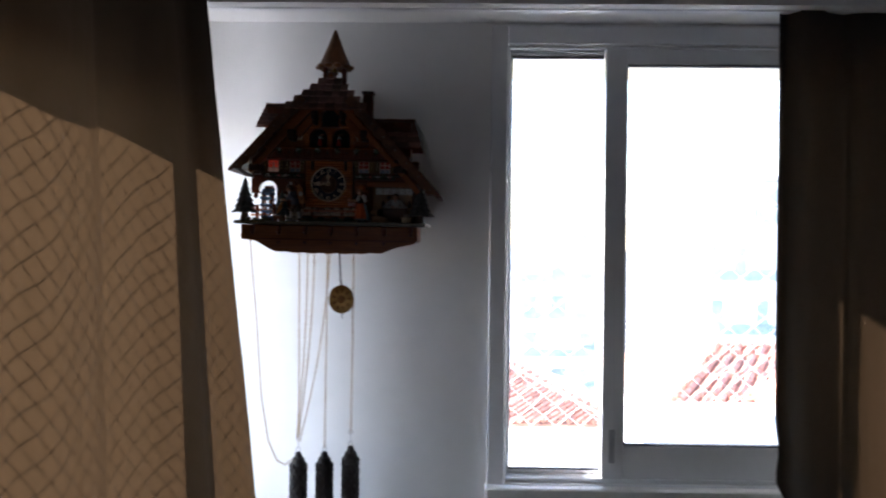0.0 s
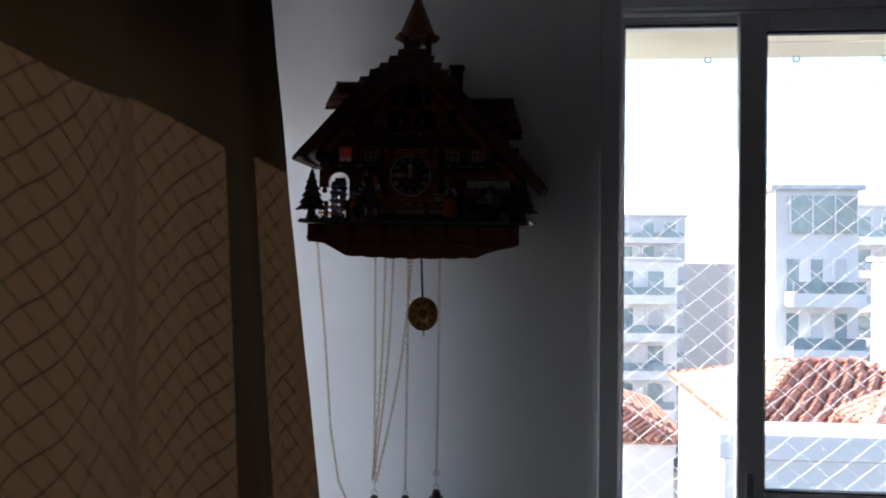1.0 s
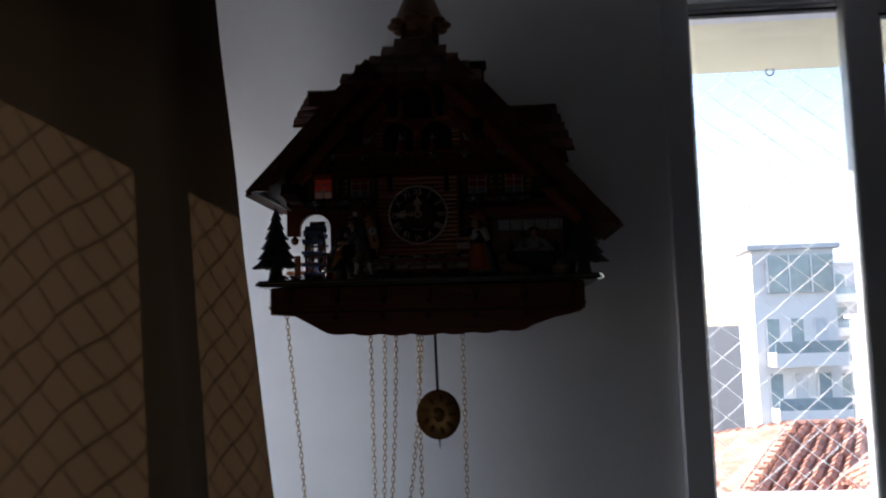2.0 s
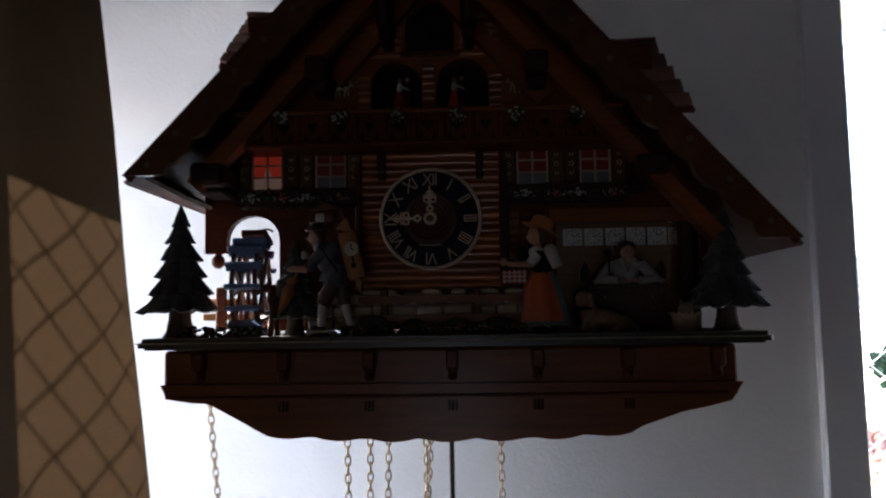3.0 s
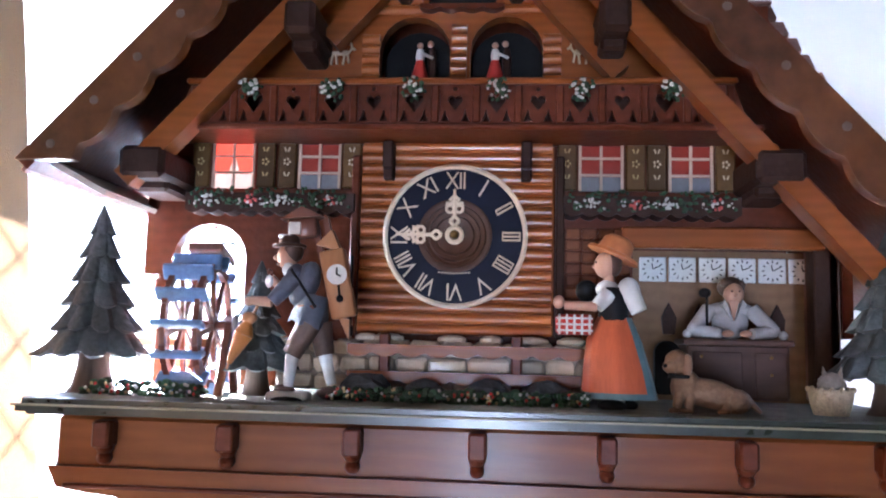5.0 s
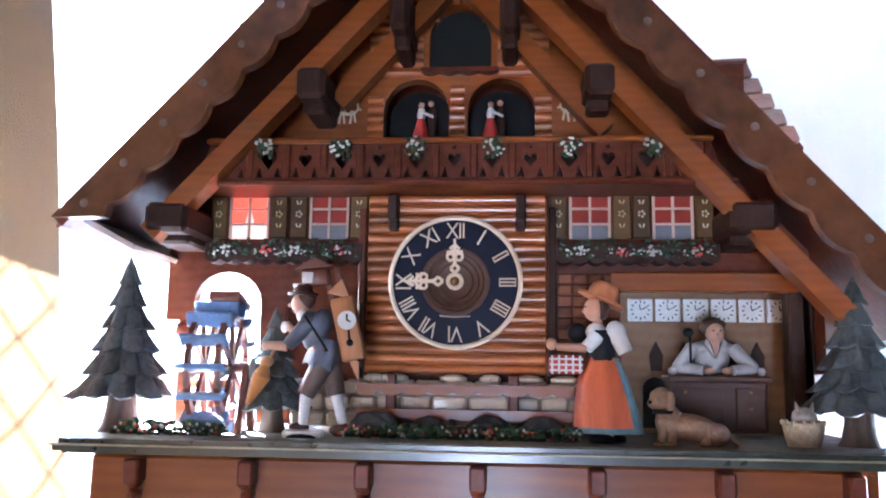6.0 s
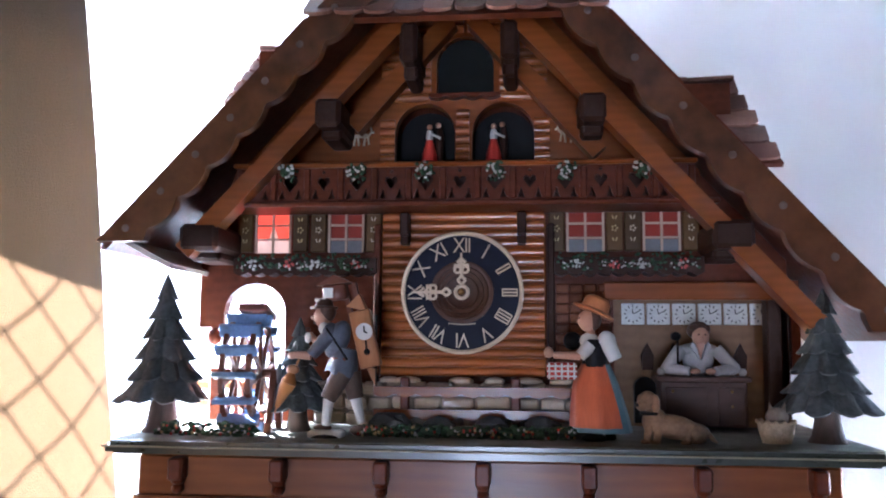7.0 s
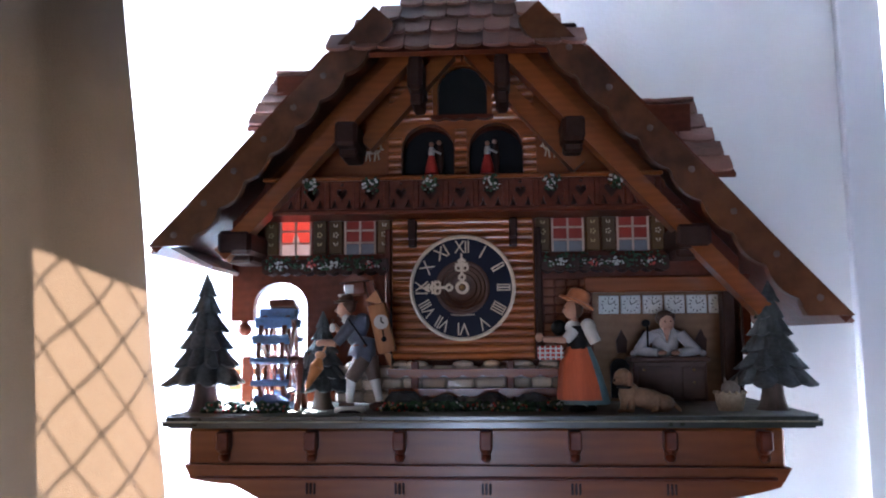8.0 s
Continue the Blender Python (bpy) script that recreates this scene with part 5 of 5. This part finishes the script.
CY = -0.085 - OFF
TOP = 1.668
WT = ((-0.0800, 1.137), (-0.0150, 1.139), (0.0500, 1.153))
chain([(-0.082, CY, TOP), (-0.080, CY, 1.30), (WT[0][0], CY, WT[0][1] + 0.035)], "thin brass chain that carries a weight")
chain([(-0.012, CY, TOP), (-0.013, CY, 1.40), (WT[1][0], CY, WT[1][1] + 0.012)], "thin brass chain that carries a weight")
chain([(0.0530, CY, TOP), (0.0520, CY, 1.40), (WT[2][0], CY, WT[2][1] + 0.035)], "thin brass chain that carries a weight")
chain(curve((-0.062, CY + 0.008, TOP), (-0.086, CY + 0.008, 1.165), (0.006, 0)), "loose end of a thin brass chain")
chain(curve((-0.045, CY + 0.012, TOP), (-0.083, CY + 0.012, 1.175), (0.008, 0)), "loose end of a thin brass chain")
chain(curve((-0.006, CY + 0.016, TOP), (-0.080, CY + 0.014, 1.16), (0.014, 0)), "loose end of a thin brass chain")
loop = [(-0.206, CY, 1.675), (-0.200, CY, 1.60), (-0.188, CY, 1.475), (-0.174, CY, 1.278), (-0.156, CY, 1.166), (-0.134, CY, 1.117), (-0.112, CY, 1.106), (-0.094, CY, 1.122)]
chain(loop, "thin brass chain hanging in a long loop")


def pine_weight(x, z):
    """A cast pine-cone weight with a hook and a cap."""
    w = thing("clock_weight", lathe(B(), (0, 0, 0), [(0.004, -0.190), (0.012, -0.175), (0.0185, -0.140), (0.0195, -0.060), (0.0185, -0.030), (0.0150, -0.018), (0.0135, -0.012)], 18), IRON,
              "dark cast iron pine-cone weight on a chain", "clock weight", "weights of the clock", smooth=True)
    w.location = (x, CY, z)
    sc = B()
    for r in range(11):
        for k in range(9):
            a2 = 2 * math.pi * (k + 0.5 * (r % 2)) / 9
            ball(sc, (0.0185 * math.cos(a2), 0.0185 * math.sin(a2), -0.032 - 0.0125 * r), (0.0052, 0.0052, 0.0075), 5)
    tagged(part("cone_relief", sc, IRON, w), kind="stuff")
    part("cap", lathe(B(), (0, 0, 0), [(0.0160, -0.020), (0.0150, -0.014), (0.0095, -0.010), (0.0075, 0.000), (0.0030, 0.003)], 14), IRON, w, smooth=True)
    hk = B()
    for i in range(12):
        p, q = 2 * math.pi * i / 12, 2 * math.pi * (i + 1) / 12
        tube(hk, (0.0055 * math.cos(p), 0, 0.0080 + 0.0065 * math.sin(p)), (0.0055 * math.cos(q), 0, 0.0080 + 0.0065 * math.sin(q)), 0.0011, seg=5)
    part("hook", hk, STEEL, w)
    return w


for x, z in WT:
    pine_weight(x, z)
for x, z in (WT[0], WT[2]):
    hk = B()
    for i in range(12):
        p, q = 2 * math.pi * i / 12, 2 * math.pi * (i + 1) / 12
        tube(hk, (x + 0.006 * math.cos(p), CY, z + 0.038 + 0.006 * math.sin(p)), (x + 0.006 * math.cos(q), CY, z + 0.038 + 0.006 * math.sin(q)), 0.0012, seg=5)
    tube(hk, (x, CY, z + 0.010), (x, CY, z + 0.033), 0.0010, seg=5)
    thing("chain_ring", hk, STEEL, "small steel ring at the end of a chain", "ring", "chain rings")
# ---------------------------------------------------------------- front window
def bar(bm, x0, x1, z0, z1, y0, y1, bevel=0.002):
    return box(bm, ((x0 + x1) / 2, (y0 + y1) / 2, (z0 + z1) / 2), (abs(x1 - x0), abs(y1 - y0), abs(z1 - z0)), bevel=bevel)


win = new("window_1")
tagged(win, "white aluminium sliding window with clear panes", "window", kind="structure")
bm = B()
bar(bm, WX0 - 0.045, WX0, WZ0 - 0.045, WZ1 + 0.049, -0.014, 0.0)
bar(bm, WX1, WX1 + 0.045, WZ0 - 0.045, WZ1 + 0.049, -0.014, 0.0)
bar(bm, WX0, WX1, WZ1, WZ1 + 0.049, -0.014, 0.0)
bar(bm, WX0, WX1, WZ0 - 0.045, WZ0, -0.014, 0.0)
part("casing", bm, ALU, win, "white aluminium window casing")
bm = B()
for k, (y0, y1) in enumerate(((0.004, 0.034), (0.040, 0.070), (0.076, 0.120))):
    bar(bm, WX0 - 0.003, WX0 + 0.006 + 0.003 * k, WZ0, WZ1, y0, y1)
    bar(bm, WX0, WX1, WZ1 - 0.008 - 0.004 * k, WZ1 - 0.001, y0, y1)
    bar(bm, WX0, WX1, WZ0 + 0.001, WZ0 + 0.012, y0, y1)
part("track", bm, ALU, win)


def sash(x0, x1, z0, z1, y0, y1, left, right, top, low):
    bm = B()
    bar(bm, x0, x0 + left, z0, z1, y0, y1, 0.003)
    bar(bm, x1 - right, x1, z0, z1, y0, y1, 0.003)
    bar(bm, x0 + left, x1 - right, z1 - top, z1, y0 + 0.002, y1 - 0.002, 0.003)
    bar(bm, x0 + left, x1 - right, z0, z0 + low, y0 + 0.002, y1 - 0.002, 0.003)
    s = part("sash", bm, ALU, win)
    gk = B()
    bar(gk, x0 + left, x1 - right, z1 - top - 0.0045, z1 - top, y0 + 0.004, y1 - 0.004, 0)
    bar(gk, x0 + left, x1 - right, z0 + low, z0 + low + 0.0035, y0 + 0.004, y1 - 0.004, 0)
    bar(gk, x0 + left, x0 + left + 0.003, z0 + low, z1 - top, y0 + 0.004, y1 - 0.004, 0)
    part("gasket", gk, GASKET, s)
    pn = part("pane", box(B(), ((x0 + x1) / 2, (y0 + y1) / 2, (z0 + z1) / 2), (x1 - x0 - left - right, 0.004, z1 - z0 - top - low)), GLASS, s)
    pn.visible_shadow = False
    return s


s1 = sash(0.704, 1.33, WZ0 + 0.012, WZ1 - 0.001, 0.006, 0.034, 0.058, 0.055, 0.048, 0.090)
sash(WX0 + 0.010, 0.745, WZ0 + 0.012, WZ1 - 0.012, 0.044, 0.068, 0.004, 0.030, 0.008, 0.012)
sash(1.32, WX1 - 0.01, WZ0 + 0.012, WZ1 - 0.010, 0.044, 0.068, 0.045, 0.045, 0.044, 0.08)
part("pull", box(box(B(), (0.730, 0.0045, 1.12), (0.010, 0.006, 0.075), bevel=0.002), (0.730, 0.003, 1.12), (0.016, 0.003, 0.090), bevel=0.001), mat("grey_pull", (0.36, 0.37, 0.40), 0.4), s1)
bm = box(B(), ((WX0 + WX1) / 2, 0.10, WZ0 - 0.02), (WX1 - WX0 + 0.1, 0.30, 0.035), bevel=0.004)
structure("window_sill", bm, mat("white_sill_stone", (0.72, 0.71, 0.69), 0.5, var=0.1, scale=12), "white stone window sill", "sill")

# side window behind the curtain
win2 = new("window_2")
tagged(win2, "white aluminium window behind the curtain", "window", kind="structure")
bm = B()
XW = RX0 - 0.04
for y0, y1 in ((SY0, SY0 + 0.05), (SY1 - 0.012, SY1), (-0.43, -0.27), (-1.22, -1.14)):
    box(bm, (XW, (y0 + y1) / 2, (SZ0 + SZ1) / 2), (0.05, y1 - y0, SZ1 - SZ0), bevel=0.003)
for z0, z1 in ((SZ0, SZ0 + 0.05), (SZ1 - 0.03, SZ1)):
    box(bm, (XW, (SY0 + SY1) / 2, (z0 + z1) / 2), (0.05, SY1 - SY0, z1 - z0), bevel=0.003)
part("window_frame", bm, ALU, win2)


# ---------------------------------------------------------------- safety nets
def net(name, m, w, h, label, cw=0.080, ch=0.066, r=0.0009):
    """A knotted safety net of diamond meshes in its own x-z plane."""
    vs, fs = [], []

    def cord(p, q):
        d = Vector((q[0] - p[0], 0, q[1] - p[1])).normalized()
        n = Vector((d.z, 0, -d.x)) * r
        b = len(vs)
        for e0 in (p, q):
            for off in (n, Vector((0, r, 0)), -n, Vector((0, -r, 0))):
                vs.append((e0[0] + off.x, off.y, e0[1] + off.z))
        for i in range(4):
            fs.append((b + i, b + (i + 1) % 4, b + 4 + (i + 1) % 4, b + 4 + i))
    nx, nz = int(w / cw) + 1, int(h / ch) + 1
    jit = {}

    def knot(i, j):
        if (i, j) not in jit:
            jit[(i, j)] = (rnd.uniform(-0.002, 0.002), rnd.uniform(-0.002, 0.002))
        return (i * cw / 2 + jit[(i, j)][0], j * ch / 2 + jit[(i, j)][1])
    for i in range(2 * nx):
        for j in range(2 * nz):
            if (i + j) % 2 == 0:
                cord(knot(i, j), knot(i + 1, j + 1))
            else:
                cord(knot(i + 1, j), knot(i, j + 1))
    me = bpy.data.meshes.new(name)
    me.from_pydata(vs, [], fs)
    me.materials.append(NET)
    ob = tagged(new(name, me), label, "safety net", kind="stuff")
    ob.matrix_basis = m
    return ob


net("safety_net", pose(0.20, 0.51, 0.90), 2.6, 1.3, "white knotted safety net outside the window")
net("safety_net", pose(RX0 - 0.13, -1.95, 0.70, 0, 0, 90), 2.0, 1.4, "white knotted safety net outside the side window", 0.052, 0.046, 0.0012)


# ---------------------------------------------------------------- curtains
def drape(name, base, z0, z1, label, nz=60, seed=1):
    """Hanging cloth: base(s, h) gives x and y for s along the cloth and h from hem (0) to rail (1)."""
    bm = B()
    nx = 240
    grid = []
    for j in range(nz + 1):
        h = j / nz
        row = []
        for i in range(nx + 1):
            x, y = base(i / nx, h)
            k = 0.004 * noise.noise((i * 0.05, h * 3.0, seed)) + 0.0012 * noise.noise((i * 0.4, h * 14, seed))
            row.append(bm.verts.new((x + k, y + k, z0 + (z1 - z0) * h)))
        grid.append(row)
    for u, v in zip(grid, grid[1:]):
        for i in range(nx):
            bm.faces.new((u[i], u[i + 1], v[i + 1], v[i]))
    c = root(name, label, "curtain")
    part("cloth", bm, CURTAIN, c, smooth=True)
    return c


def side_cloth(s, h):
    z = 0.25 + 2.0 * h
    u = s * 1.85
    amp = 0.030 * (1.15 - 0.35 * h) * min(1.0, 0.25 + s * 6)
    big = math.sin(u * 2 * math.pi / 0.34 + 2.6 + 0.5 * math.sin(u * 5))
    fine = math.sin(u * 2 * math.pi / 0.13 + 0.8 * math.sin(u * 7) + 1.0)
    lean = -0.105 * (z - 1.8) * max(0.0, 1 - s * 2.2)
    x = -0.250 + lean - 0.10 * min(1.0, s * 3.0) + amp * (1.0 * big + 0.10 * fine)
    y = -0.270 - u + 0.006 * math.cos(u * 2 * math.pi / 0.13 + 1.0)
    return x, y


def front_cloth(s, h):
    u = s * 0.85
    amp = 0.028 * (1.2 - 0.4 * h) * (1 - 0.72 * min(1.0, max(0.0, (u - 0.10) / 0.08)))
    y = -0.185 + amp * math.sin(u * 2 * math.pi / 0.15 + 0.6 * math.sin(u * 9)) - 0.02 * (1 - h) * math.sin(u * 11)
    crumple = 0.05 * math.exp(-((h - 0.34) / 0.09) ** 2) * math.exp(-s * 7)
    x = 1.075 + u + crumple * (0.6 + 0.6 * math.sin(h * 70)) + 0.018 * math.cos(u * 2 * math.pi / 0.15)
    y -= crumple * 0.8 * math.sin(h * 46)
    return x, y


cur1 = drape("curtain", side_cloth, 0.25, 2.25, "grey-beige cloth curtain, base darkened for shade, with sunlit net shadows", seed=2)
cur2 = drape("curtain", front_cloth, 0.25, 2.245, "grey-beige cloth curtain, base darkened for shade, gathered beside the window", seed=5)
thing("curtain_rail", box(B(), (0.85, -0.185, 2.242), (2.5, 0.030, 0.016), bevel=0.003), ALU, "white aluminium curtain rail under the ceiling", "curtain rail")
thing("curtain_rail", box(B(), (-0.36, -1.05, 2.245), (0.030, 1.8, 0.014), bevel=0.003), ALU, "white aluminium curtain rail above the side window", "curtain rail")

# ---------------------------------------------------------------- outside
CREAMWALL = mat("cream_soffit_paint", (0.82, 0.78, 0.58), 0.8, var=0.08, scale=3)
RENDERW = mat("white_render", (0.74, 0.72, 0.70), 0.85, var=0.08, scale=0.6)
GREYW = mat("grey_render", (0.58, 0.58, 0.59), 0.85, var=0.12, scale=0.5)
TILE = mat("terracotta_tile", (0.45, 0.23, 0.16), 0.75, var=0.3, scale=3, isl=0.4)
FACADEGLASS = mat("blue_green_glass", (0.26, 0.33, 0.35), 0.15, var=0.3, scale=0.4, spec=0.8)
ASPHALT = mat("street_asphalt", (0.10, 0.10, 0.10), 0.9, var=0.2, scale=0.3)
CANOPY = mat("tree_leaves", (0.06, 0.10, 0.05), 0.8, var=0.4, scale=2, isl=0.4)

structure("exterior_slab", box(B(), (1.6, 0.335, 2.282), (2.8, 0.37, 0.16), bevel=0.004), CREAMWALL, "cream painted slab over the window", "slab")
for k in range(7):
    hk = B()
    x = 0.50 + 0.24 * k
    for i in range(10):
        p, q = 2 * math.pi * i / 10, 2 * math.pi * (i + 1) / 10
        tube(hk, (x + 0.009 * math.cos(p), 0.50, 2.195 + 0.009 * math.sin(p)), (x + 0.009 * math.cos(q), 0.50, 2.195 + 0.009 * math.sin(q)), 0.0022, seg=5)
    thing("eye_hook", hk, STEEL, "small steel eye hook under the slab edge", "hook", "net hooks")
structure("ground", box(B(), (0, 600, -14.5), (4000, 2600, 1.0)), ASPHALT, "grey city ground far below", "ground")


def tiled_roof(name, cx, cy, zr, ze, hw, hd, ridge, label):
    """A hipped roof of curved clay tiles in rows over a low house."""
    h = thing(name, box(B(), (cx, cy, (ze - 0.1 - 14) / 2), (hw * 1.84, hd * 1.84, ze - 0.1 + 14)), RENDERW, label, "house")
    base = B()
    c = [(cx - hw, cy - hd, ze), (cx + hw, cy - hd, ze), (cx + hw, cy + hd, ze), (cx - hw, cy + hd, ze)]
    r0, r1 = (cx - ridge, cy, zr), (cx + ridge, cy, zr)
    faces = ((c[0], c[1], r1, r0), (c[1], c[2], r1, r1), (c[2], c[3], r0, r1), (c[3], c[0], r0, r0))
    rows = B()
    for f in faces:
        a0, a1, b1, b0 = (Vector(p) for p in f)
        poly = [a0, a1, b1] + ([b0] if (b0 - b1).length > 1e-6 else [])
        plane_slab(base, [tuple(p) for p in poly], 0.08)
        n = 13
        nrm = (a1 - a0).cross(b0 - a0).normalized()
        for k in range(n):
            p, q = a0.lerp(b0, (k + 0.2) / n), a1.lerp(b1, (k + 0.2) / n)
            ln = (q - p).length
            m = max(1, int(ln / 0.24))
            for j in range(m):
                s, e2 = p.lerp(q, j / m), p.lerp(q, (j + 0.8) / m)
                up = (a0.lerp(b0, (k + 1.25) / n) - a0.lerp(b0, k / n))
                tube(rows, tuple((s + e2) / 2 + nrm * 0.05), tuple((s + e2) / 2 + nrm * 0.03 + up), 0.085, 0.070, 5)
    part("roof_deck", base, TILE, h)
    tr = part("roof_tiles", rows, TILE, h, "weathered terracotta tiles")
    tr["kind"] = "stuff"
    rt = B()
    for p, q in ((c[0], r0), (c[1], r1), (r0, r1)):
        tube(rt, p, q, 0.12, seg=6)
    part("ridge_tiles", rt, TILE, h)
    return h


tiled_roof("tiled_house", 6.5, 16.2, -0.53, -1.29, 2.6, 3.2, 0.66, "low house with a terracotta tiled hip roof")
tiled_roof("tiled_house", 7.6, 12.3, -0.40, -1.03, 2.0, 0.8, 1.3, "low house with a weathered terracotta roof")
tiled_roof("tiled_house", 0.5, 26.0, -2.4, -3.6, 4.5, 3.5, 1.5, "low house with a pale terracotta roof")
thing("parapet_roof", box(box(B(), (7.5, 10.6, -7.35), (9.0, 1.5, 13.0)), (7.5, 9.85, -0.90), (9.2, 0.15, 0.35), bevel=0.02), RENDERW, "flat white roof with a low parapet", "house")


def tower(cx, cy, w, d, top, storeys, label, pent=True, m=RENDERW):
    """A block of flats with projecting balconies, glazed bays and windows."""
    t = root("apartment_building", label, "building")
    part("wall", box(B(), (cx, cy, (top - 14) / 2), (w, d, top + 14)), m, t)
    part("roof", box(B(), (cx, cy, top + 0.15), (w + 0.6, d + 0.6, 0.3), bevel=0.05), GREYW, t)
    if pent:
        part("penthouse_glass", box(B(), (cx + 0.3, cy - d / 2 - 0.05, top - 1.3), (w * 0.80, 0.3, 2.0), (0, 0, 0)), FACADEGLASS, t)
        for k in range(4):
            part("mullion", box(B(), (cx + 0.3 + w * 0.8 * (k / 3 - 0.5), cy - d / 2 - 0.22, top - 1.3), (0.08, 0.1, 2.0)), RENDERW, t)
    for k in range(1 if pent else 0, storeys):
        z = top - 2.9 * (k + 1)
        b = part("balcony", box(B(), (cx + 0.2, cy - d / 2 - 0.7, z), (w * 0.86, 1.5, 0.75), bevel=0.03), RENDERW, t)
        part("railing_glass", box(B(), (cx + 0.2, cy - d / 2 - 1.42, z + 0.65), (w * 0.84, 0.06, 0.6)), FACADEGLASS, b)
        for j in range(3):
            x = cx + w * (j - 1) * 0.29
            wd = part("window", box(B(), (x, cy - d / 2 - 0.02, z + 1.25), (w * 0.17, 0.10, 1.75)), FACADEGLASS if (j + k) % 3 else GREYW, t)
            part("window_frame", bar(bar(B(), x - w * 0.09, x - w * 0.075, z + 0.35, z + 2.15, cy - d / 2 - 0.12, cy - d / 2), x + w * 0.075, x + w * 0.09, z + 0.35, z + 2.15, cy - d / 2 - 0.12, cy - d / 2), RENDERW, wd)
    return t


tower(16.0, 46.5, 4.3, 3, 5.22, 6, "white apartment block with stepped balconies and a glazed top floor")
tower(28.5, 56, 7, 9, 1.37, 5, "white apartment block with balconies", False)
tower(30.3, 80, 7, 9, 6.02, 7, "grey distant apartment block", False, GREYW)
tower(8.5, 70, 8, 9, 1.21, 4, "white low apartment block", False)
tower(16.1, 110, 9, 10, 6.47, 6, "pale distant apartment block", False, GREYW)
tower(35.6, 62, 9, 10, 3.95, 6, "white apartment block with balconies", False)


def far_tree(x, y, z, s, label):
    t = root("tree", label, "tree", group="street trees")
    tr = tube(B(), (x, y, -14), (x, y, z), 0.30, 0.18, 8)
    for k in range(5):
        a2 = 1.26 * k
        tube(tr, (x, y, z - 0.6), (x + s * 0.7 * math.cos(a2), y + s * 0.7 * math.sin(a2), z + s * 0.4), 0.12, 0.04, 5)
    part("trunk", tr, TRUNK, t)
    cr = B()
    for k in range(420):
        v = Vector((rnd.gauss(0, 1), rnd.gauss(0, 1), rnd.gauss(0, 0.8)))
        v = v.normalized() * s * rnd.uniform(0.35, 1.0)
        box(cr, (x + v.x, y + v.y, z + s * 0.5 + v.z * 0.8), (0.35, 0.35, 0.06), (rnd.uniform(0, 180), rnd.uniform(0, 180), 0))
    part("crown", cr, CANOPY, t)


for x, y, z, s in ((21.8, 44, -2.1, 1.6), (24.6, 47, -2.5, 1.8)):
    far_tree(x, y, z, s, "green street tree between the houses")


# the platform and all that stands on it sit a little under the house
LOW = ("platform", "skirt", "lower_skirt", "skirt_core", "shrub_strip", "garden_rock", "fir_tree", "water_wheel", "pedlar_figurine",
       "woman_figurine", "dachshund_figurine", "basket_figurine")
for ob in clock.children:
    if ob.name.split(".")[0] in LOW or ob.name.startswith("platform_moulding"):
        ob.location.z -= 0.0045

# ---------------------------------------------------------------- what moves
def motions():
    swing = [(k / 10, pose(*PIVOT, 0, -6.3 * math.cos(2 * math.pi * (k / 10 - 0.15) / 1.035), 0)) for k in range(81)]
    walk(pendulum, swing)


motions()
